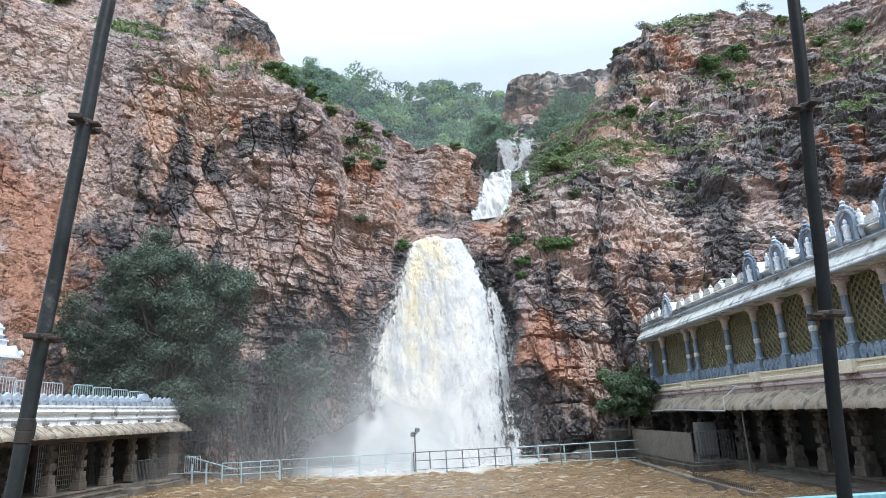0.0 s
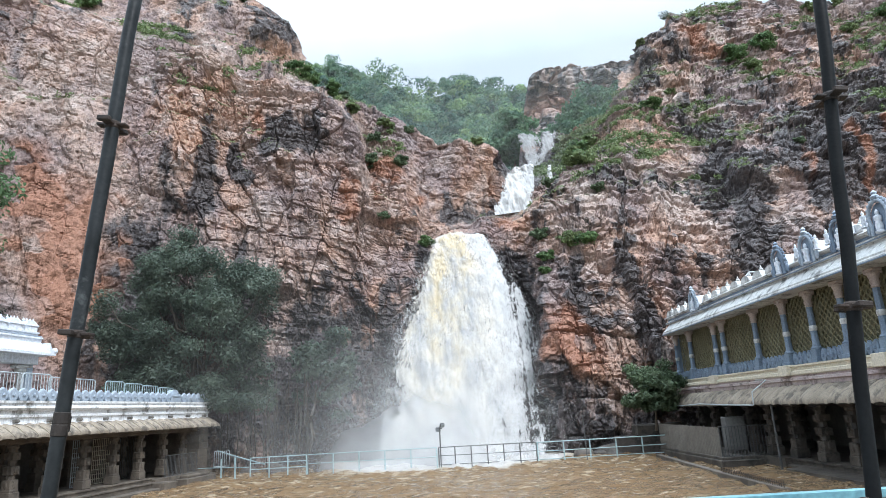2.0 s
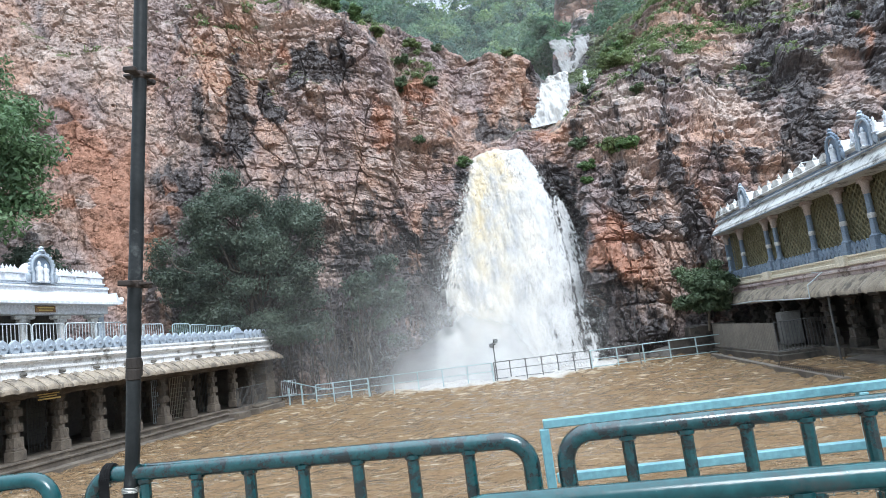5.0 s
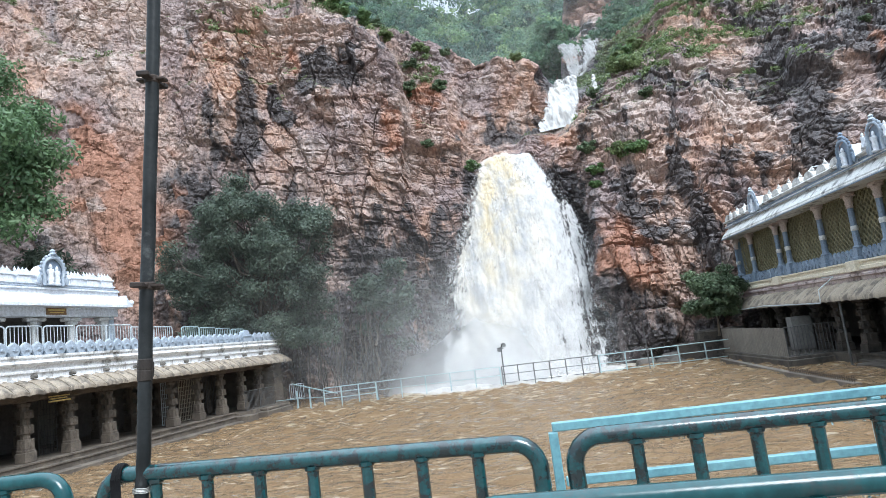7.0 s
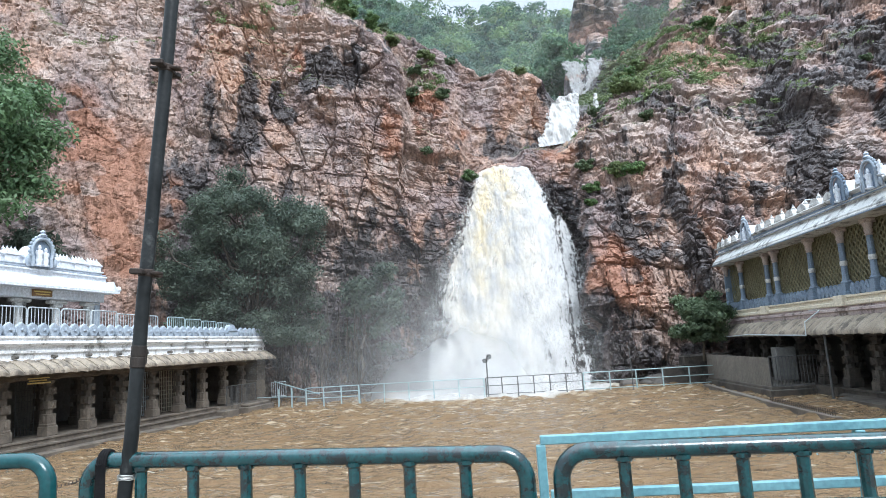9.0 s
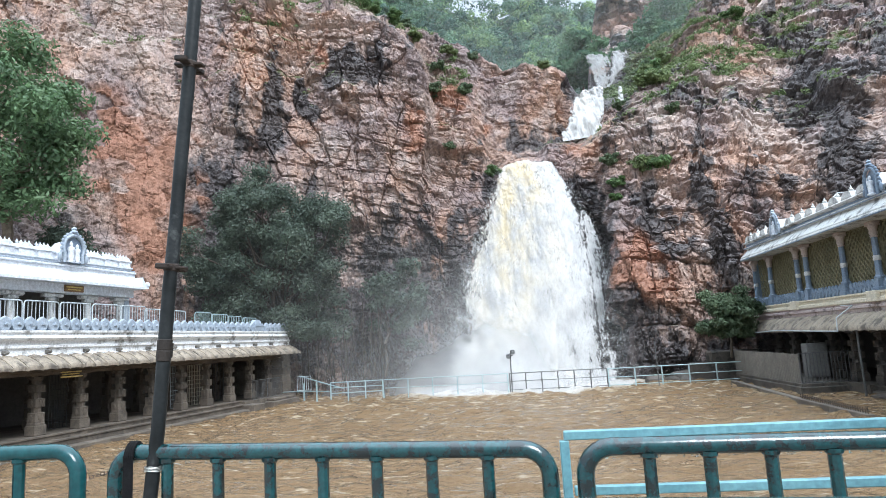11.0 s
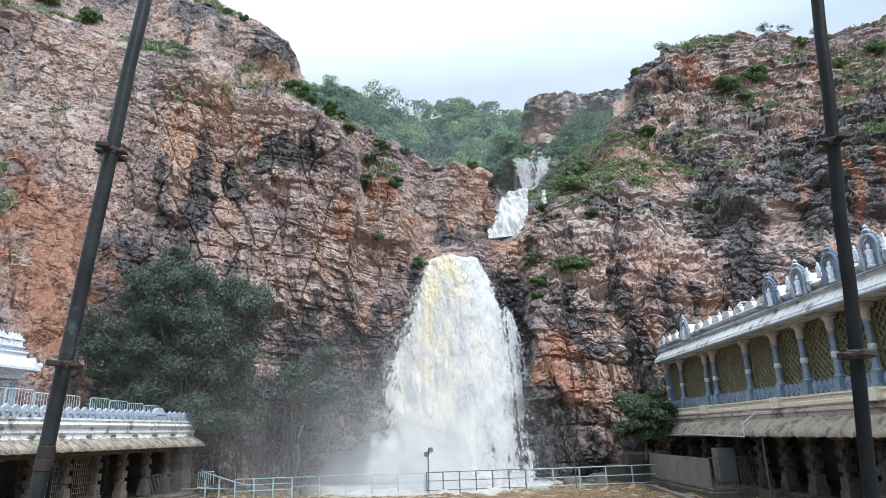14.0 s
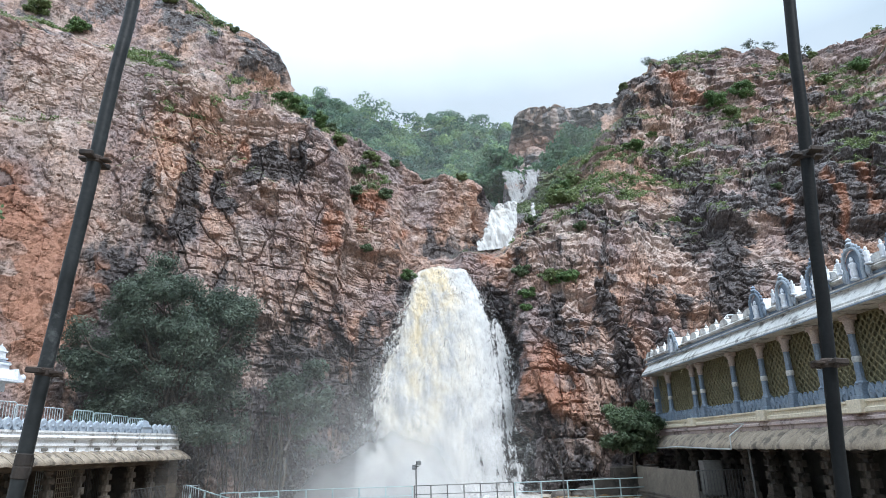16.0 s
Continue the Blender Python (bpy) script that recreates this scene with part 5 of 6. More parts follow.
def scallop_mesh(w, lip_v, lip_z, top_v, top_z, thick):
    """One stone of a drooping double-curved eave, with a rib along its side."""
    s = Shape()
    nu, nv = 8, 8
    top, low = [], []
    for j in range(nv + 1):
        q = j / nv
        v = top_v + (lip_v - top_v) * q
        z = top_z + (lip_z + thick - top_z) * (0.25 * q + 0.75 * q * q)
        for i in range(nu + 1):
            u = -w / 2 + w * i / nu
            bulge = 0.075 * math.cos(math.pi * u / w) + (0.03 if i in (0, 1) else 0)
            top.append((u, v, z + bulge))
            low.append((u, v, z - thick * (0.6 + 0.4 * q) + bulge * .6))
    k = len(top)
    fs = []
    for j in range(nv):
        for i in range(nu):
            a = j * (nu + 1) + i
            fs.append((a, a + 1, a + nu + 2, a + nu + 1))
            fs.append((k + a, k + a + nu + 1, k + a + nu + 2, k + a + 1))
    for j in range(nv):
        for i in (0, nu):
            a, b = j * (nu + 1) + i, (j + 1) * (nu + 1) + i
            fs.append((a, b, k + b, k + a))
    for i in range(nu):
        a = nv * (nu + 1) + i
        fs.append((a, a + 1, k + a + 1, k + a))
    s.add(top + low, fs)
    return s.mesh("eave_stone")


def carved_pillar(height, w):
    """A granite pillar: square blocks alternating with eight-sided waists, figures left as worn lumps, and a bracket capital."""
    s = Shape()
    h = height
    s.box(-w * .62, w * .62, -w * .62, w * .62, 0, .16 * h, .02)
    s.box(-w * .54, w * .54, -w * .54, w * .54, .155 * h, .20 * h, .02)
    for z0, z1 in ((.19, .36), (.44, .58), (.68, .80)):
        s.box(-w * .5, w * .5, -w * .5, w * .5, z0 * h, z1 * h, .018)
        for dx, dy in ((0, -1), (1, 0), (-1, 0)):
            c = ((dx * w * .5), (dy * w * .5), (z0 + z1) / 2 * h)
            s.ball(c, w * (.2 if dy else .08), w * (.08 if dy else .2), (z1 - z0) * h * .38, 5, 7)
    for z0, z1 in ((.35, .45), (.57, .69), (.79, .87)):
        s.lathe([(w * .44, z0 * h), (w * .40, z0 * h + .02), (w * .40, z1 * h - .02), (w * .44, z1 * h)], 8, turn=math.pi / 8)
    s.lathe([(w * .42, .86 * h), (w * .56, .89 * h), (w * .56, .92 * h), (w * .46, .935 * h)], 8, turn=math.pi / 8)
    s.box(-w * .95, w * .95, -w * .45, w * .45, .93 * h, 1.0 * h, .025)
    s.box(-w * 1.5, w * 1.5, -w * .4, w * .4, .965 * h, 1.0 * h, .02)
    return smooth(s.mesh("pillar"), 30)


def finial_mesh(h):
    s = Shape()
    s.lathe([(.16 * h, 0), (.22 * h, .08 * h), (.30 * h, .2 * h), (.34 * h, .34 * h), (.26 * h, .46 * h), (.12 * h, .52 * h), (.17 * h, .6 * h), (.15 * h, .7 * h), (.05 * h, .78 * h), (.07 * h, .86 * h), (.01 * h, 1.0 * h)], 10)
    return smooth(s.mesh("finial"), 50)


def figure(label, at, h, mat_):
    """A plaster figure in a niche, kept as a plain rounded shape."""
    s = Shape()
    s.lathe([(.20 * h, 0), (.22 * h, .06 * h), (.13 * h, .10 * h), (.16 * h, .3 * h), (.12 * h, .48 * h), (.17 * h, .62 * h), (.15 * h, .72 * h), (.05 * h, .76 * h), (.085 * h, .82 * h), (.08 * h, .9 * h), (.03 * h, 1.0 * h)], 9)
    ob = part("statue", s, mat_, None, label, at, True)
    return tagged(ob, label, "statue", "niche statues")


def arch_niche(parent, u, v, z, w, h, mat_rim, mat_back, depth=0.9):
    """A horseshoe gable: scalloped rim, recessed back, side posts and a barrel vault behind."""
    holder = part("gable_back", Shape().extrude([(w * .36 * math.cos(a), h * .42 + w * .40 * math.sin(a)) for a in np.linspace(-.4, math.pi + .4, 18)] + [(-w * .34, 0), (w * .34, 0)], "y", 0.03, .10), mat_back, parent, at=(u, v, z))
    rim = Shape()
    path = [(w * .40 * math.cos(a), -.02, h * .45 + w * .43 * math.sin(a)) for a in np.linspace(-.5, math.pi + .5, 22)]
    rim.tube([(w * .36, -.02, 0)] + path + [(-w * .36, -.02, 0)], .055 * w, 8)
    for k, a in enumerate(np.linspace(-.3, math.pi + .3, 15)):
        rim.ball((w * .48 * math.cos(a), 0.0, h * .45 + w * .51 * math.sin(a)), .06 * w, .05, .06 * w, 5, 7)
    rim.lathe([(.09 * w, 0), (.13 * w, .05 * h), (.06 * w, .1 * h), (.09 * w, .15 * h), (.01, .22 * h)], 8, (0, 0, h * .45 + w * .50))
    rim.ball((w * .52, 0, h * .16), .09 * w, .06, .14 * h, 5, 7)
    rim.ball((-w * .52, 0, h * .16), .09 * w, .06, .14 * h, 5, 7)
    part("gable_rim", rim, mat_rim, holder, "scalloped gable rim", round_off=True)
    vault = Shape()
    prof = [(w * .44 * math.cos(a), h * .30 + w * .42 * math.sin(a)) for a in np.linspace(0, math.pi, 14)] + [(-w * .44, 0), (w * .44, 0)]
    vault.extrude(prof, "y", .10, depth)
    part("barrel_vault", vault, M_WHITE, holder, "whitewashed barrel vault", round_off=True)
    return holder


def bar_grille(name, label, at, w, h, pitch, mat_, group="", lattice=False, r=.012, cat="grille"):
    e = thing(name, label, cat, at, group)
    part("grille_frame", Shape().tube([(0, 0, 0), (w, 0, 0), (w, 0, h), (0, 0, h), (0, 0, -.01)], r * 1.6, 6), mat_, e)
    bar = Shape().tube([(0, 0, 0), (0, 0, h)], r, 6).mesh("bar")
    for k in range(1, int(w / pitch)):
        part("bar", bar, mat_, e, at=(k * pitch, 0, 0))
    if lattice:
        cross = Shape().tube([(0, .012, 0), (w, .012, 0)], r, 6).mesh("cross_bar")
        for k in range(1, int(h / (pitch * 1.6))):
            part("cross_bar", cross, mat_, e, at=(0, 0, k * pitch * 1.6))
    return e


# ---- colonnaded hall on the west bank ----
HALL = pose(-15.75, 18.4, 0, 0, 0, 81.26)
U0, U1 = -9.0, 17.0
hall = thing("temple_hall", "long stone colonnade with whitewashed upper mouldings beside the flooded court", "temple", HALL)
plinth = Shape()
plinth.extrude([(-.80, -1.0), (-.80, .06), (-.72, .10), (-.42, .10), (-.42, .24), (-.46, .27), (-.46, .31), (-.12, .31), (-.12, .42), (-.16, .44), (-.16, .485), (7, .485), (7, -1.0)], "x", U0, 12.0)
plinth.extrude([(-.42, -1.0), (-.42, .16), (-.30, .20), (-.30, .42), (7, .42), (7, -1.0)], "x", 12.0, U1)
plinth.box(11.6, 12.5, -1.05, -.3, -1, .30, .03)
plinth.box(13.6, 16.2, -.95, -.3, -1, .26, .04)
plinth.box(13.9, 16.0, -.75, -.3, .25, .40, .04)
part("plinth", plinth, M_STONE, hall, "worn stone steps and plinth")
pm = carved_pillar(2.03, .36)
for k in range(-5, 8):
    part("pillar", pm, M_STONE, hall, at=(1.06 + 1.77 * k, .36, .483))
    part("pillar", pm, M_STONE, hall, at=(1.06 + 1.77 * k, 2.5, .483))
part("pillar", pm, M_STONE, hall, at=(15.1, .36, .42))
for k in range(6):
    part("pier_stone", Shape().box(16.1 + .02 * (k % 2), 16.98, .0 + .02 * ((k + 1) % 2), .9, .40 + k * .36, .40 + (k + 1) * .36 - .008, .012), M_STONE, hall)
part("back_wall", Shape().box(U0, U1, 4.6, 4.9, .48, 2.6, 0), M_WALL, hall, "stained plaster back wall, darkened to hold the hall's shade")
part("side_wall", Shape().box(U1 - .3, U1 - .02, .9, 4.6, .42, 2.6, 0), M_STONE, hall)
part("ceiling_slab", Shape().box(U0, U1, .02, 4.9, 2.50, 2.62, 0).box(U0, U1, .1, .62, 2.40, 2.505, .01), M_STONE, hall)
em = scallop_mesh(.52, -.66, 2.55, .06, 3.02, .10)
smooth(em, 50)
for k in range(50):
    part("eave_stone", em, M_EAVE, hall, at=(U0 + .26 + .52 * k, 0, 0))
band = Shape()
band.extrude([(.30, 2.62), (-.02, 2.98), (-.02, 3.07), (.06, 3.09), (.06, 3.26), (0.0, 3.29), (0.0, 3.36), (.07, 3.38), (.07, 3.50), (-.05, 3.54), (-.09, 3.60), (-.05, 3.66), (.03, 3.69), (.03, 3.76), (-.03, 3.78), (-.03, 3.855), (.5, 3.855), (.5, 2.62)], "x", U0, U1)
part("white_band", band, M_WHITE_DIRTY, hall, "whitewashed stepped mouldings with black damp stains")
spout = Shape().box(-.05, .05, -.13, .06, 3.10, 3.22, .02).ball((0, -.12, 3.16), .06, .08, .07, 5, 7).mesh("spout")
for k in range(17):
    part("spout", spout, M_SOOT, hall, at=(U0 + .9 + 1.53 * k, 0, 0))
pt = petal_mesh(.443, .45, .09)
smooth(pt, 16)
for k in range(-22, 37):
    u = .94 + .443 * k
    if not 13.35 < u < 14.35:
        part("petal", pt, M_PALEBLUE, hall, "" if k else "pale blue lotus-petal panel", at=(u, .06, 3.853))
part("parapet_back", Shape().box(U0, U1, .20, .26, 3.85, 4.02, .01), M_BLUEGREY, hall)
ped = Shape().box(13.45, 14.25, -.02, .40, 3.855, 4.10, .015).box(13.4, 14.3, -.06, .44, 4.10, 4.16, .01).box(13.5, 14.2, .0, .4, 4.16, 4.24, .01).box(13.58, 14.12, .06, .36, 4.24, 4.31, .01)
ped.extrude([(.27 * math.cos(a) + 13.85, 4.31 + .14 * math.sin(a)) for a in np.linspace(0, math.pi, 10)], "y", .08, .34)
part("parapet_pedestal", ped, M_PALEBLUE, hall, "pale blue stepped pedestal")
part("roof_terrace", Shape().box(U0, U1, .24, 9.0, 3.5, 3.85, 0), M_CONCRETE, hall)
part("far_wall", Shape().box(U1 - .3, U1, .5, 9.0, 2.62, 3.86, 0), M_WHITE_DIRTY, hall)
for u, w_, lat, mt in ((2.6, .75, True, M_IRON), (8.9, .85, True, M_GALV), (10.1, 1.1, True, M_CREAM), (11.9, 1.2, False, M_IRON)):
    bar_grille("grille_gate", "closed iron grille gate between stone pillars", HALL @ Matrix.Translation((u, 1.5, .49)), w_, 1.85, .12, mt, "hall gates", lat)
for u0 in (12.9, 14.3):
    bar_grille("hand_barrier", "grey upright-bar barrier on the hall's steps", HALL @ Matrix.Translation((u0, -.15, .42)), 1.35, .95, .11, M_IRON, "step barriers")
board = Shape().box(0, .9, 0, .03, 0, .05).box(.05, .75, 0, .03, .09, .13).box(.0, .85, 0, .03, .17, .205)
tagged(part("eave_sign", board, M_GOLD, None, at=HALL @ Matrix.Translation((1.7, .05, 2.26))), "gold-lettered sign strips below the stone eave", "sign")


# barriers on the roof terrace
def roof_barrier(u, w, h, lean, mat_):
    e = thing("crowd_barrier", "pale steel crowd barrier along the hall's roof terrace", "barrier", HALL @ pose(u, .95 + lean, 3.85, 0, 0, random.uniform(-2, 2)), "roof barriers")
    path = [(0, 0, 0), (0, 0, h - .1), (.03, 0, h - .03), (.1, 0, h), (w - .1, 0, h), (w - .03, 0, h - .03), (w, 0, h - .1), (w, 0, 0)]
    part("frame", Shape().tube(path, .024, 8), mat_, e, round_off=True)
    part("foot_rail", Shape().tube([(0, 0, .16), (w, 0, .16)], .018, 6), mat_, e)
    bar = Shape().tube([(0, 0, .16), (0, 0, h)], .014, 6).mesh("bar")
    for k in range(1, int(w / .15)):
        part("bar", bar, mat_, e, at=(k * .15, 0, 0))


for k in range(11):
    u = -6.2 + 1.44 * k
    roof_barrier(u, 1.38, 1.06 if k < 9 else .98, .0 if k < 8 else .12 * (k - 8), M_GALV)
for k in range(4):
    roof_barrier(9.75 + 1.3 * k, 1.25, .92 - .06 * k, -.1, M_RAIL)

# ---- white shrine on the hall's roof ----
shrine = thing("shrine", "whitewashed shrine pavilion with moulded roofline on the terrace", "shrine", HALL)
S0, S1 = -8.5, 6.95
part("roof_beam", Shape().box(S0, S1 - .05, 1.75, 2.2, 5.36, 5.72, .02).box(S0, S1 - .05, 1.75, 7, 5.70, 5.76, 0), M_WHITE, shrine)
eave = Shape()
eave.extrude([(1.30, 5.70), (1.30, 5.80), (1.36, 5.86), (1.55, 6.02), (1.75, 6.22), (1.75, 6.36), (1.68, 6.38), (1.68, 6.44), (1.8, 6.46), (7, 6.46), (7, 5.70)], "x", S0, S1)
eave.extrude([(S1 - .02, 5.70), (S1 + .34, 5.72), (S1 + .34, 5.80), (S1 + .1, 6.0), (S1 - .02, 6.2)], "y", 1.32, 7)
eave.ball((S1 + .3, 1.36, 5.90), .12, .1, .13, 5, 7)
part("eave", eave, M_WHITE, shrine, "white double-curved eave")
part("blue_fillet", Shape().box(S0, S1 - .02, 1.72, 1.80, 6.46, 6.50, .005), M_PALEBLUE, shrine)
par = Shape()
par.extrude([(1.85, 6.46), (1.85, 6.56), (1.78, 6.58), (1.78, 6.64), (1.92, 6.66), (1.92, 6.82), (1.84, 6.85), (1.84, 6.90), (2.3, 6.90), (2.3, 6.46)], "x", S0, S1 - .1)
part("parapet", par, M_WHITE, shrine)
cell = Shape()
cell.box(-.30, .30, 1.84, 2.3, 6.46, 6.88, .02).box(-.33, .33, 1.80, 2.3, 6.86, 6.92, .01)
cell.extrude([(.29 * math.cos(a), 6.92 + .17 * math.sin(a)) for a in np.linspace(0, math.pi, 10)], "y", 1.86, 2.28)
cellm = cell.mesh("roof_cell")
fm = finial_mesh(.17)
k = 0
u = S1 - .45
while u > S0:
    if abs(u - 3.6) > .6:
        part("roof_cell", cellm, M_WHITE, shrine, at=(u, 0, 0))
        for d in (-.24, -.08, .08, .24):
            part("finial", fm, M_WHITE, shrine, at=(u + d, 2.05, 7.05))
    u -= .78
    k += 1
arch_niche(shrine, 3.6, 1.62, 6.50, 1.15, 1.25, M_PALEBLUE, M_BLUEGREY, .6)
p = HALL @ Vector((3.46, 1.60, 6.52))
figure("white plaster figure in the shrine's arched niche", p, .80, M_WHITE)
figure("white plaster figure in the shrine's arched niche", HALL @ Vector((3.74, 1.60, 6.52)), .72, M_WHITE)
cor = Shape().box(-.42, .42, -.16, .16, 5.20, 5.36, .05).box(-.22, .22, -.13, .13, 5.06, 5.21, .04).lathe([(.13, 3.85), (.13, 5.08)], 8).mesh("column")
for u in (6.4, 4.75, 3.1, 1.45, -.2, -1.85, -3.5, -5.15, -6.8):
    part("column", cor, M_WHITE_OLD_SHADE, shrine, "" if u != 6.4 else "grey-white column with bracket capital", at=(u, 2.05, 0))
part("end_column", Shape().box(6.55, 6.83, 1.9, 2.18, 3.85, 5.37, .02), M_PALEBLUE, shrine)
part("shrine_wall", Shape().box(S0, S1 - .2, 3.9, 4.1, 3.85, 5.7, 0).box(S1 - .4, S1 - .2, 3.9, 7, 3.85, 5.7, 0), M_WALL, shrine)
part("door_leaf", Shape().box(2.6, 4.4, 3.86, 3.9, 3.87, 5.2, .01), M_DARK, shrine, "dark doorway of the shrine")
sign = thing("name_board", "brown board with gold lettering under the shrine's eave", "sign", HALL @ Matrix.Translation((3.32, 1.71, 5.42)))
part("board", Shape().box(0, .90, 0, .03, 0, .25, .008), M_BROWN, sign)
part("lettering", Shape().box(.08, .82, -.006, 0, .15, .20).box(.14, .76, -.006, 0, .06, .10), M_GOLD, sign, "gold bars of lettering")

# ---- gallery on the east bank ----
GAL = pose(12.0, 35.4, 0, 0, 0, -90)
gal = thing("temple_gallery", "two-storey painted gallery over a dark stone colonnade", "temple", GAL)
E0, E1 = 0.0, 27.0
base = Shape()
base.extrude([(.05, -1.0), (.05, .10), (.22, .14), (.22, .27), (.16, .29), (.16, .34), (7, .34), (7, -1.0)], "x", 10.6, E1)
base.extrude([(-.5, -1.0), (-.5, .08), (-.4, .1), (.05, .1), (.05, -1)], "x", 11.6, E1)
part("plinth", base, M_STONE_WET_SHADE, gal, "dark wet stone plinth")
pm2 = carved_pillar(1.93, .40)
for k in range(-5, 9):
    part("pillar", pm2, M_STONE_WET_SHADE, gal, at=(10.75 + 1.83 * k, .52, .335))
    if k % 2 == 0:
        part("pillar", pm2, M_STONE_WET_SHADE, gal, at=(10.75 + 1.83 * k, 2.7, .335))
part("lower_floor", Shape().box(E0 + .2, 10.6, .0, 7, -1, .33, 0), M_STONE_WET_SHADE, gal)
# wall colour carries the shade of the colonnade
part("back_wall", Shape().box(E0, E1, 4.3, 4.6, .34, 2.5, 0), M_DARK, gal, "dark back wall with the colonnade's shade in its colour")
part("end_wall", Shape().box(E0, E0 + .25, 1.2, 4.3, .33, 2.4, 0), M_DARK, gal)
part("ceiling_slab", Shape().box(E0, E1, .1, 4.6, 2.40, 2.52, 0).box(E0, E1, .25, .8, 2.26, 2.405, .01), M_STONE_WET_SHADE, gal)
em2 = scallop_mesh(.56, -.62, 2.24, .14, 2.86, .10)
smooth(em2, 50)
for k in range(48):
    part("eave_stone", em2, M_EAVE, gal, at=(E0 + .28 + .56 * k, 0, 0))
part("mauve_band", Shape().extrude([(.6, 2.5), (.10, 2.80), (.03, 2.90), (.03, 3.02), (-.04, 3.05), (-.04, 3.13), (.05, 3.16), (.05, 3.22), (.6, 3.22)], "x", E0, E1), M_PURPLE, gal, "faded mauve moulding")
part("cream_band", Shape().extrude([(.6, 3.22), (.02, 3.222), (-.02, 3.26), (-.02, 3.36), (.06, 3.39), (.06, 3.50), (.0, 3.52), (.0, 3.58), (.6, 3.58)], "x", E0, E1), M_CREAM, gal, "cream moulding")
cols = [.02, 2.1, 5.25, 6.2, 9.4, 11.75] + [13.54 + 1.79 * k for k in range(8)]
block = Shape().box(-.30, .30, -.13, .35, 3.22, 3.60, .015).mesh("cream_block")
shaft = Shape()
shaft.box(-.19, .19, -.19, .19, 3.58, 3.72, .015).box(-.16, .16, -.16, .16, 3.71, 4.02, .015)
shaft.lathe([(.18, 4.02), (.19, 4.06), (.13, 4.12), (.115, 4.2), (.108, 4.64)], 8, turn=math.pi / 8)
shaft.lathe([(.108, 4.80), (.10, 5.45)], 8, turn=math.pi / 8)
shaftm = smooth(shaft.mesh("shaft"), 30)
ringm = smooth(Shape().lathe([(.108, 4.63), (.125, 4.65), (.13, 4.72), (.125, 4.79), (.108, 4.81)], 12).mesh("white_ring"), 50)
capm = Shape().lathe([(.10, 5.44), (.13, 5.47), (.11, 5.52), (.14, 5.60), (.12, 5.68), (.155, 5.78), (.17, 5.84)], 12)
capm.box(-.17, .17, -.18, .18, 5.84, 5.91, .01).box(-.23, .23, -.15, .15, 5.91, 6.0, .02)
capm = smooth(capm.mesh("capital"), 40)
for k, u in enumerate(cols):
    c = thing("column", "", "", None)
    c.name = "column"
    for key in list(c.keys()):
        del c[key]
    c.parent = gal
    c.matrix_basis = Matrix.Translation((u, .30, 0))
    part("shaft", shaftm, M_BLUEGREY, c)
    part("white_ring", ringm, M_WHITE_OLD_SHADE, c)
    part("capital", capm, M_PINK, c)
    if k in (2, 5, 8, 11):
        part("cream_block", block, M_CREAM, gal, at=(u + .05, 0, 0))
pt2 = petal_mesh(.30, .44, .08)
smooth(pt2, 16)
for a, b in zip(cols[:-1], cols[1:]):
    n = max(1, int((b - a - .3) / .30))
    for k in range(n):
        part("petal", pt2, M_BLUEGREY, gal, at=(a + (b - a) / 2 + (k - (n - 1) / 2) * .30, .22, 3.585))
part("balustrade_back", Shape().box(E0 + .05, E1, .31, .36, 3.585, 3.88, .005), M_BLUEGREY, gal)


def screen_mesh(w, h, pitch):
    """A pierced screen of interlocked rings, one panel."""
    s = Shape()
    nx, nz = int(w / pitch), int(h / pitch)
    for i in range(nx + 1):
        for j in range(nz + 1):
            x, z = -w / 2 + i * w / nx, j * h / nz
            if (i + j) % 2 == 0:
                r = pitch * .80
                pts = []
                for a in range(9):
                    t = 2 * math.pi * a / 8
                    px, pz = x + r * math.cos(t), z + r * math.sin(t)
                    pts.append((min(max(px, -w / 2), w / 2), 0, min(max(pz, 0), h)))
                s.tube(pts, pitch * .17, 4)
            else:
                s.ball((x, 0, z), pitch * .3, .02, pitch * .3, 2, 4)
    return s.mesh("pierced_screen")


for a, b in zip(cols[:-1], cols[1:]):
    far = a < 9
    part("pierced_screen", screen_mesh(b - a - .06, 2.10, .135 if far else .125), M_OLIVE, gal, "" if far else "olive pierced screen", at=((a + b) / 2, .52, 3.88))
part("screen_backing", Shape().box(E0 + .3, E1, .60, .64, 3.6, 6.0, 0), M_SCREEN_DARK, gal, "dark olive mesh backing of the screens")
part("end_panel", Shape().box(E0 + .02, E0 + .10, .2, 3.0, 3.58, 6.0, 0), M_BLUEGREY, gal)
roof = Shape()
roof.extrude([(-.38, 6.02), (-.38, 6.10), (-.33, 6.14), (-.33, 6.20), (.04, 6.56), (.04, 6.62), (3.2, 6.62), (3.2, 6.0), (.1, 6.0)], "x", E0 + .10, E1)
part("upper_eave", roof, M_WHITE_OLD_SHADE, gal, "whitewashed sloping eave with damp streaks")
part("eave_edge", Shape().box(E0 + .09, E1, -.40, -.382, 6.015, 6.06, .004), M_BLUEGREY, gal)
part("cornice", Shape().extrude([(.06, 6.62), (-.04, 6.66), (-.04, 6.72), (.10, 6.75), (.10, 6.88), (.0, 6.92), (-.03, 6.97), (.04, 7.03), (.5, 7.03), (.5, 6.62)], "x", E0 - .1, E1), M_WHITE_OLD_SHADE, gal, "white stepped cornice")
part("grey_fillet", Shape().box(E0 - .12, E1, -.055, -.042, 6.64, 6.68, .002).box(E0 - .12, E1, .085, .098, 6.78, 6.86, .002), M_BLUEGREY, gal)
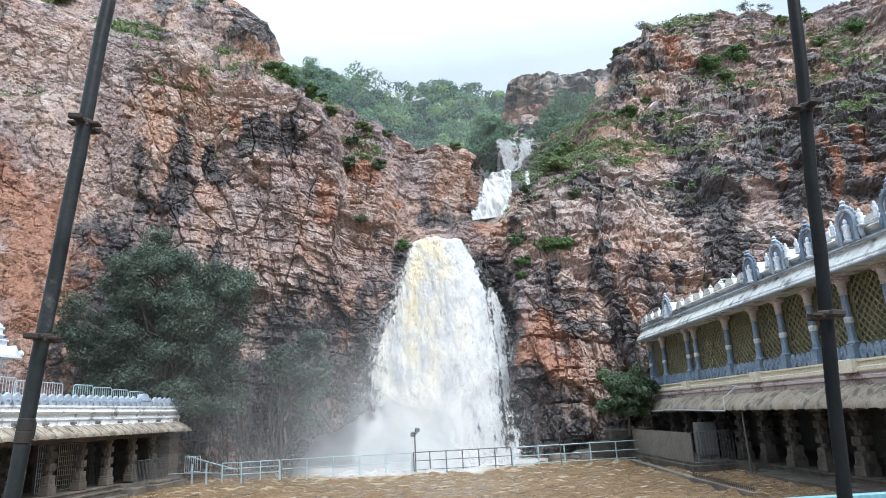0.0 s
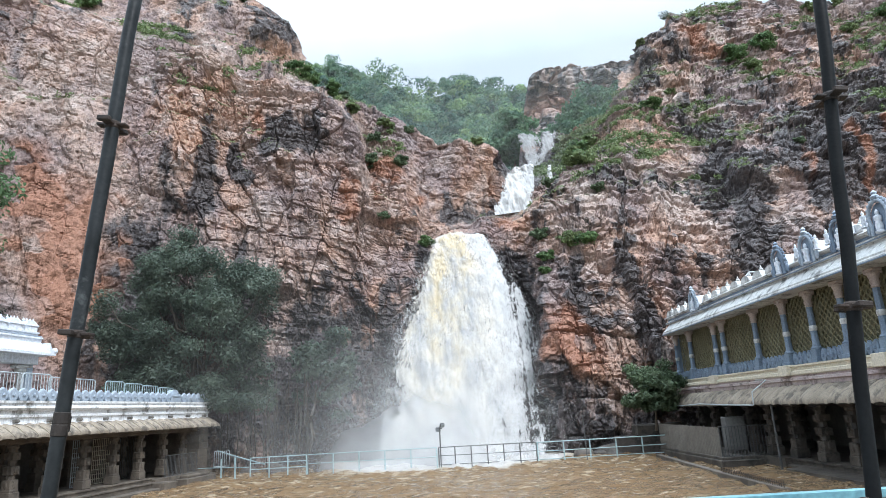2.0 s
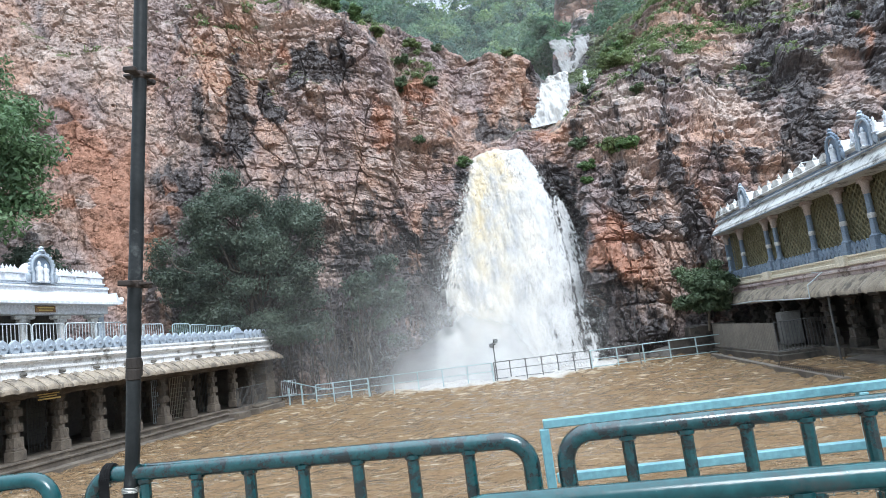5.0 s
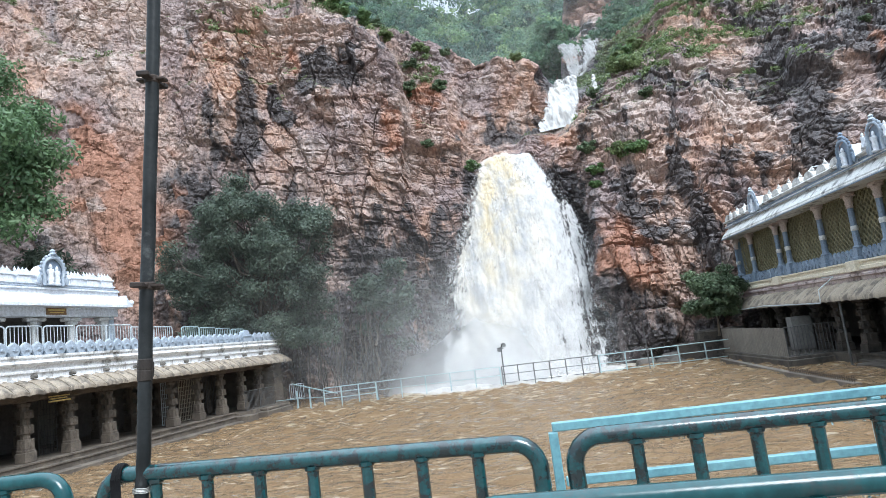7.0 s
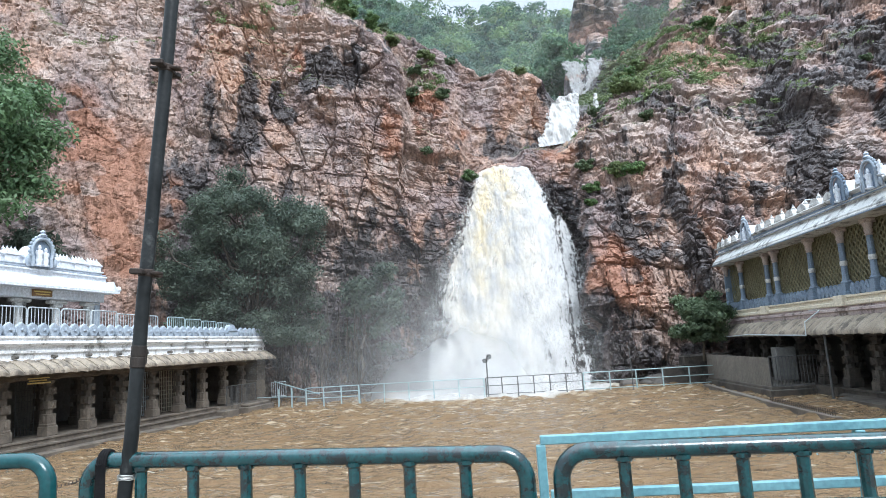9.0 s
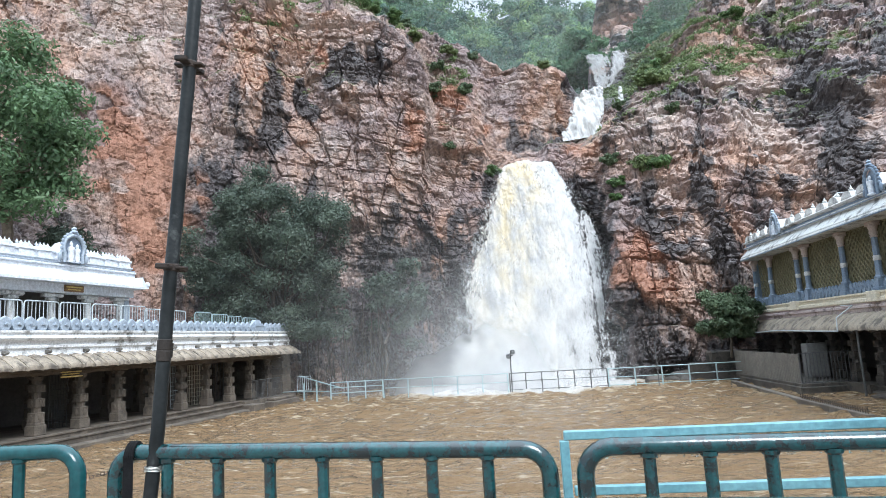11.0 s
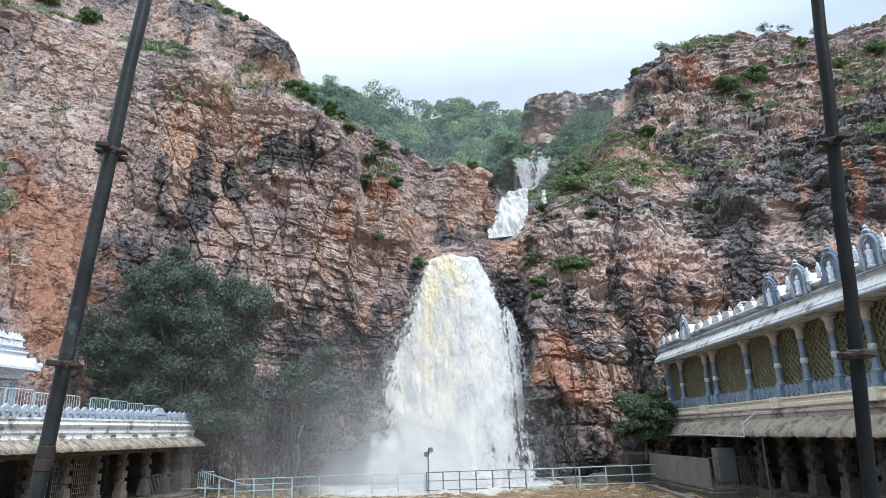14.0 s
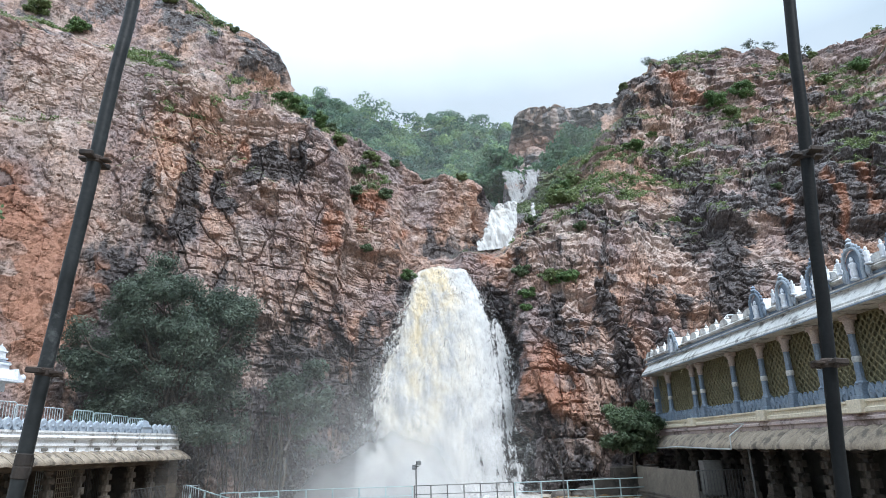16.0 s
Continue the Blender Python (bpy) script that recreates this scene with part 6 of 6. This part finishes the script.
cellg = Shape().box(-.36, .36, .02, .6, 7.03, 7.14, .015)
cellg.extrude([(.34 * math.cos(a), 7.14 + .17 * math.sin(a)) for a in np.linspace(0, math.pi, 10)], "y", .04, .6)
cellg = smooth(cellg.mesh("roof_cell"), 40)
fin2 = finial_mesh(.25)
niches = [4.35, 12.85, 14.75, 16.6, 18.45, 20.3, 22.15, 24.0, 25.85]
u = .35
while u < E1:
    if min(abs(u - n) for n in niches) > .55:
        part("roof_cell", cellg, M_WHITE_OLD_SHADE, gal, at=(u, 0, 0))
        part("finial", fin2, M_WHITE_OLD_SHADE, gal, at=(u, .25, 7.28))
    u += 1.05
for k, n in enumerate(niches):
    arch_niche(gal, n, -.08, 6.72, .98, 1.12, M_BLUEGREY if k % 2 else M_PALEBLUE, M_BLUEGREY)
    q = GAL @ Vector((n, -.12, 6.74))
    figure("white plaster figure in a gable niche of the gallery", q, .66, M_WHITE)
    if k > 1:
        for d in (-.62, .62):
            figure("small white plaster attendant on the gallery's cornice", GAL @ Vector((n + d, -.1, 7.03)), .5, M_WHITE)
part("gallery_roof", Shape().box(E0, E1, .5, 4.6, 6.6, 7.0, 0), M_CONCRETE, gal)
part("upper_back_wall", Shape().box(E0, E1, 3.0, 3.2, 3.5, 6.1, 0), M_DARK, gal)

# pipes and a line along the gallery
pipe = Shape().tube([(.1, -.72, 2.36), (2.5, -.74, 2.30), (5.0, -.73, 2.36), (7.6, -.72, 2.30), (10.4, -.72, 2.26)], .028, 8)
pipe.tube([(10.4, -.72, 2.26), (10.4, -.70, 2.75), (10.4, -.1, 3.16), (9.5, -.08, 3.2)], .022, 8)
tagged(part("water_pipe", pipe, M_GALV, None, at=GAL), "grey pipe clipped along the gallery's stone eave", "pipe")
tagged(part("drain_pipe", Shape().tube([(11.2, -.45, -.1), (11.2, -.45, 1.4), (11.18, -.44, 2.3)], .045, 10).box(11.12, 11.28, -.53, -.37, -.1, .02, .01), M_IRON, None, at=GAL), "dark iron drain pipe before the stone colonnade", "pipe")
boom = Shape().tube([(7.2, .6, 7.0), (7.0, 1.6, 8.0), (6.6, 3.0, 8.05)], .03, 6).tube([(4.6, 3.2, 7.8), (8.2, 2.2, 8.25)], .03, 6)
tagged(part("roof_pole", boom, M_GALV, None, at=GAL), "thin pole slung across the gallery's roof", "pole")

# fenced pump yard at the gallery's end
yard = thing("fenced_yard", "small yard walled with grey sheets and an iron grille", "enclosure")
part("yard_plinth", Shape().box(10.28, 12.3, 26.3, 34.3, -1, .22, .03).box(10.36, 12.3, 26.4, 34.2, .21, .34, .02), M_STONE_WET_SHADE, yard, "wet dark stone kerb")
sheet = Shape()
zz, n = [], 36
for i in range(n + 1):
    zz.append((.018 * (1 if i % 4 in (0, 1) else -1), 1.5 * i / n))
vs = [(dx + t, y, z) for z in (0, 1.12) for t in (0, .006) for dx, y in zz]
m = n + 1
fs = []
for i in range(n):
    fs += [(i, i + 1, 2 * m + i + 1, 2 * m + i), (m + i, 3 * m + i, 3 * m + i + 1, m + i + 1), (2 * m + i, 2 * m + i + 1, 3 * m + i + 1, 3 * m + i), (i, m + i, m + i + 1, i + 1)]
sheet.add(vs, fs)
sheetm = sheet.mesh("corrugated_sheet")
for k in range(5):
    part("corrugated_sheet", sheetm, M_SHEET, yard, at=(10.42, 26.62 + 1.52 * k, .34))
    part("sheet_post", Shape().box(10.44, 10.48, 26.56 + 1.52 * k, 26.60 + 1.52 * k, .34, 1.50, .004), M_IRON, yard)
gr = Shape().tube([(0, 0, 0), (0, 0, 1.12), (1.92, 0, 1.12), (1.92, 0, 0), (0, 0, 0)], .022, 6)
part("grille_frame", gr, M_IRON, yard, at=(10.42, 26.5, .36))
barm = Shape().tube([(0, 0, 0), (0, 0, 1.12)], .016, 6).mesh("bar")
for k in range(1, 15):
    part("bar", barm, M_IRON, yard, at=(10.42 + .128 * k, 26.5, .36))
cab = thing("switch_cabinet", "pale metal switch cabinet inside the fenced yard", "cabinet", (11.35, 28.0, .34))
part("body", Shape().box(0, .8, 0, .5, .1, 1.45, .015), M_WALL, cab)
part("door", Shape().box(.04, .76, -.02, -.002, .16, 1.40, .008), M_WALL, cab)
part("handle", Shape().box(.66, .70, -.05, -.021, .75, .88, .005), M_IRON, cab)
tagged(part("rubble_wall", Shape().box(8.4, 11.6, 34.9, 35.6, -1, .9, .05).box(9.4, 11.9, 34.8, 35.7, .85, 1.45, .08), M_STONE_WET_SHADE), "low wet rubble wall behind the far railing", "wall", kind="structure")

# ---- railing at the waterfall's foot ----
def rail_run(label, x0, x1, y0, y1, n, mat_, rails, r=.026, top=.95):
    e = thing("pipe_railing", label, "railing", None, "railings at the fall")
    ang = math.atan2(y1 - y0, x1 - x0)
    L = math.hypot(x1 - x0, y1 - y0)
    e.matrix_basis = pose(x0, y0, 0, 0, 0, math.degrees(ang))
    for z in rails:
        part("rail", Shape().tube([(0, 0, z), (L, 0, z)], r if z == rails[0] else r * .8, 8), mat_, e, round_off=True)
    pm_ = Shape().box(-.03, .03, -.025, .025, -.5, top, .006).mesh("post")
    for k in range(n + 1):
        part("post", pm_, mat_, e, at=(L * k / n, 0, 0))


rail_run("aqua pipe railing before the cliff's foot", 4.0, 10.55, 33.2, 33.4, 5, M_RAIL, (.93, .50, .12))
rail_run("grey wet pipe railing in the waterfall's spray", -0.9, 3.95, 33.3, 33.2, 6, M_IRON, (.95, .55, .12), .022)
rail_run("aqua pipe railing lost in the spray", -7.5, -1.0, 33.5, 33.3, 5, M_RAIL, (.95, .52), .022)
rail_run("aqua pipe railing with extra bars by the steps", -10.3, -7.55, 33.3, 33.5, 3, M_RAIL, (.95, .68, .40))
steps = thing("stair_rail", "aqua handrail slanting down beside the hall's end", "railing")
part("rail", Shape().tube([(-12.3, 34.2, 1.35), (-10.9, 33.6, .98), (-9.6, 33.35, .62)], .03, 8), M_RAIL, steps, round_off=True)
part("lower_rail", Shape().tube([(-13.2, 34.0, .55), (-11.6, 33.7, .55), (-10.4, 33.4, .5)], .022, 8), M_RAIL, steps, round_off=True)
for x_, y_, h_ in ((-12.0, 34.0, .95), (-11.2, 33.7, 1.0)):
    part("post", Shape().box(x_ - .04, x_ + .04, y_ - .03, y_ + .03, -.5, h_, .006), M_RAIL, steps)
bar_grille("stair_gate", "small weathered grille gate at the hall's end", pose(-12.6, 34.6, .55, 0, 0, 12), .75, .75, .1, M_GALV, "", cat="gate")

lampost = thing("flood_lamp", "slim lamp post with two small floodlights before the fall", "lamp", (-.80, 33.0, -.4))
part("post", Shape().tube([(0, 0, 0), (.0, 0, 1.2), (.01, 0, 2.36)], .03, 10), M_IRON, lampost, round_off=True)
part("bracket", Shape().box(-.10, .14, -.02, .02, 2.24, 2.28, .005), M_IRON, lampost)
for dx, dz, rz in ((.14, 2.42, 20), (-.07, 2.22, -15)):
    h_ = part("lamp_head", Shape().box(-.11, .11, -.07, .07, -.10, .10, .02).box(-.08, .08, .07, .12, -.07, .07, .015), M_LAMP, lampost, at=Matrix.Translation((dx, 0, dz)) @ pose(0, 0, 0, 25, 0, rz))
    part("lamp_glass", Shape().box(-.09, .09, -.078, -.0705, -.08, .08, .002), M_GLASS_DARK, h_, "grey lamp glass")
for x_, dx, h_ in ((6.37, -.03, 2.15), (-7.3, -.12, 2.1)):
    tagged(part("thin_post", Shape().tube([(x_, 32.95, -.5), (x_ + dx * .5, 32.95, h_ * .5), (x_ + dx, 32.95, h_)], .028, 8), M_IRON), "thin dark post standing at the far railing", "post", "thin posts")


# ---- half-drowned kerbs in the court ----
def drowned_fence(label, pts, bar_from, top, spike):
    e = thing("drowned_kerb", label, "kerb", None, "drowned kerbs")
    for (xa, ya), (xb, yb) in zip(pts[:-1], pts[1:]):
        a, L = math.atan2(yb - ya, xb - xa), math.hypot(xb - xa, yb - ya)
        m_ = pose(xa, ya, 0, 0, 0, math.degrees(a))
        part("kerb", Shape().box(0, L, -.12, .12, -.6, top, .015), M_STONE, e, at=m_)
        if ya <= bar_from:
            part("fence_rail", Shape().tube([(0, 0, spike - .07), (L, 0, spike - .07)], .014, 6), M_RUST, e, at=m_)
            bm_ = Shape().tube([(0, 0, -.1), (0, 0, spike)], .014, 5).mesh("spike")
            for k in range(int(L / .14)):
                part("spike", bm_, M_RUST, e, at=m_ @ Matrix.Translation((.07 + .14 * k, 0, 0)))


drowned_fence("rusty low fence and kerb half under flood water", [(9.75, 32.6), (9.4, 27.5), (9.15, 23.6), (9.1, 21.2), (9.05, 18.9)], 23.7, .11, .27)
drowned_fence("rusty low fence and kerb drowned beside the hall", [(-9.9, 29.0), (-10.4, 24.4), (-10.6, 21.6), (-10.6, 18.6), (-10.5, 14.5)], 30, -.2, .035)

# ---- terrace and foreground ----
FLOOR_Z = 1.15
terrace = Shape().box(-12, 12, -6, 3.25, -1.2, FLOOR_Z, 0.02)
tagged(part("floor", terrace, M_CONCRETE), "grey concrete viewing terrace", "floor", kind="structure")


def barrier(label, x0, x1, y, top, pitch, mat_, turn=0.0, r=0.030, dz=0.0, off=0.13):
    """A steel crowd barrier: one bent frame tube, a foot rail and upright bars. Its left end stands at x0, y."""
    e = thing("crowd_barrier", label, "barrier", pose(x0, y, FLOOR_Z, 0, 0, turn), "terrace barriers")
    w, h, c = x1 - x0, top - FLOOR_Z - r, 0.11
    path = [(0, 0, 0.0), (0, 0, h - c)]
    path += [(c - c * math.cos(a), 0, h - c + c * math.sin(a)) for a in np.linspace(0.2, math.pi / 2, 6)]
    path += [(w * k / 6 + c * (1 - k / 3), 0, h + dz * k / 6) for k in range(1, 6)]
    path += [(w - c + c * math.sin(a), 0, h - c + c * math.cos(a) + dz) for a in np.linspace(0, math.pi / 2 - .2, 6)]
    path += [(w, 0, h - c + dz), (w, 0, 0.0)]
    part("frame", Shape().tube(path, r, 14), mat_, e, round_off=True)
    part("foot_rail", Shape().tube([(0, 0, 0.18), (w, 0, 0.18)], r * .8, 10), mat_, e, round_off=True)
    bar = None
    n = 0
    while off + n * pitch < w - 0.06:
        if bar is None:
            s_ = Shape().tube([(0, 0, 0.18), (0, 0, h)], r * .72, 10)
            s_.lathe([(r * .74, h - r - .012), (r * .95, h - r - .004), (r * 1.0, h - r + .012)], 10)
            bar = s_.mesh("bar")
        part("bar", bar, mat_, e, at=(off + n * pitch, 0, dz * (off + n * pitch) / w), round_off=True)
        n += 1
    # rain drops hanging under the top tube
    drip, rg_ = Shape(), np.random.default_rng(int(1000 * (x0 + 9)))
    for q_ in rg_.uniform(.03, .97, int(34 * w)):
        d_ = rg_.uniform(.003, .0065)
        drip.ball((q_ * w, rg_.normal(0, .006), h - r + dz * q_ - d_ * .5), d_, d_, d_ * 1.3, 4, 6)
    part("rain_drops", drip, M_WET, e, "clear rain drops", round_off=True)
    for xx in (0.02, w - 0.02):
        part("foot", Shape().box(xx - .025, xx + .025, -.28, .28, 0, .03, .008), mat_, e)
    return e


barrier("glossy teal steel crowd barrier, paint chipped on its top tube", -1.875, 0.045, 2.76, 2.31, 0.237, M_TEAL_WORN, r=.036, dz=-.05, off=.245)
barrier("glossy teal steel crowd barrier with scuffed black top tube", 0.185, 2.15, 2.72, 2.262, 0.232, M_TEAL_WORN, r=.036, dz=-.025, off=.255)
barrier("glossy teal steel crowd barrier beside a leaning pole", -4.05, -2.075, 2.78, 2.325, 0.237, M_TEAL, r=.036, off=.26)
barrier("glossy teal steel crowd barrier roped to a leaning pole", 2.28, 4.3, 2.78, 2.25, 0.235, M_TEAL, r=.033, off=.26)
barrier("glossy teal steel crowd barrier standing inside the others", -0.215, 1.79, 1.9, 2.232, 0.235, M_TEAL, r=.036, dz=-.045, off=.26)

# square-tube fence along the terrace edge
fence = thing("edge_fence", "aqua-painted square-tube fence along the terrace edge", "fence", (0.125, 3.05, FLOOR_Z))
part("top_rail", Shape().box(0, 4.2, -.02, .02, 1.058, 1.098, .004), M_AQUA, fence)
part("middle_rail", Shape().box(.03, 4.2, -.018, .018, .815, .855, .004), M_AQUA, fence)
for k in range(4):
    part("post", Shape().box(k * 1.4 - .02, k * 1.4 + .022, -.022, .018, 0, 1.057, .004), M_AQUA, fence)


def clamp_pole(label, foot, head, rings, strap, mat_):
    """A leaning scaffold pole with welded ring plates and a joint sleeve."""
    e = thing("scaffold_pole", label, "pole", foot, "leaning poles")
    f, h = Vector(foot), Vector(head)
    d = (h - f)
    L = d.length
    at = lambda z: (0, 0, (z - f.z) / d.z * L)
    lean = d.to_track_quat("Z", "Y").to_matrix().to_4x4()
    pts = [(0.004 * math.sin(k * 1.7), 0.003 * math.cos(k * 2.3), L * k / 14) for k in range(15)]
    part("pole", Shape().tube(pts, 0.0305 if strap else 0.028, 16), mat_, e, at=lean, round_off=True)
    for z in rings:
        s = Shape()
        s.lathe([(.031, -.02), (.036, -.012), (.036, .012), (.031, .02)], 16, at(z))
        c = at(z)
        s.box(-.085, .085, -.022, .022, c[2] - .008, c[2] + .008, .003)
        s.box(-.022, .022, -.07, .07, c[2] - .006, c[2] + .007, .003)
        s.box(-.092, -.066, -.03, .03, c[2] - .012, c[2] + .012, .004)
        s.box(.066, .092, -.03, .03, c[2] - .012, c[2] + .012, .004)
        part("ring_plate", s, M_RUST, e, "rusty welded plate", at=lean)
    for z in strap:
        s = Shape().lathe([(.028, -.05), (.033, -.046), (.033, -.005), (.0315, 0), (.033, .005), (.033, .046), (.028, .05)], 16, at(z))
        c = at(z)
        s.box(.026, .05, -.016, .016, c[2] - .035, c[2] + .035, .004)
        part("sleeve", s, M_SLEEVE, e, "dark rusted joint sleeve", at=lean)
    return e


clamp_pole("dark leaning scaffold pole tied to a crowd barrier", (-1.785, 2.75, FLOOR_Z), (-1.395, 2.75, 5.45), (3.095, 4.075, 5.065), (2.72,), M_GREY_IRON_LIT)
clamp_pole("dark leaning scaffold pole roped to a crowd barrier", (1.52, 2.70, FLOOR_Z), (1.97, 2.70, 5.45), (3.015, 3.98, 4.95), (), M_BLACK_IRON)

strap = Shape()
for k in range(3):
    strap.tube([(-1.80 + .012 * k, 2.76 + .045 * math.cos(a), 2.235 + .08 * math.sin(a)) for a in np.linspace(0.3, math.pi - .3, 9)], .012, 6)
strap.box(-1.812, -1.764, 2.708, 2.716, 1.5, 2.27, .003)
tagged(part("rubber_strap", strap, M_STRAP), "black rubber strap slung over the barrier's top tube", "strap")
wire = Shape()
for k in range(4):
    wire.tube([(-1.692 + .036 * math.cos(a), 2.752 + .036 * math.sin(a), 2.195 + .006 * k + .003 * math.sin(3 * a)) for a in np.linspace(0, 2 * math.pi, 20)], .0022, 5)
wire.tube([(-1.665, 2.77, 2.2), (-1.63, 2.80, 2.215), (-1.60, 2.815, 2.205)], .0022, 5)
tagged(part("binding_wire", wire, M_WIRE), "twisted wire binding a pole to the barrier", "wire")
rope = Shape()
rr = np.random.default_rng(3)
for k in range(9):
    z0 = 2.11 + .016 * k
    ph = rr.uniform(0, 6)
    rope.tube([(1.632 + (.045 + .012 * math.sin(2 * a + ph)) * math.cos(a), 2.70 + (.055 + .01 * math.cos(3 * a)) * math.sin(a), z0 + .022 * math.sin(a + ph)) for a in np.linspace(0, 2 * math.pi, 22)], .0085, 6)
for k in range(7):
    a = rr.uniform(2.4, 4.2)
    rope.tube([(1.60, 2.66, 2.16 + .012 * k), (1.60 + .07 * math.cos(a), 2.645, 2.16 + .012 * k + .03 * rr.normal()), (1.60 + .10 * math.cos(a), 2.64, 2.13 + .04 * rr.normal())], .006, 5)
tagged(part("rope_knot", rope, M_ROPE), "frayed brown rope lashing a pole to the barrier", "rope")
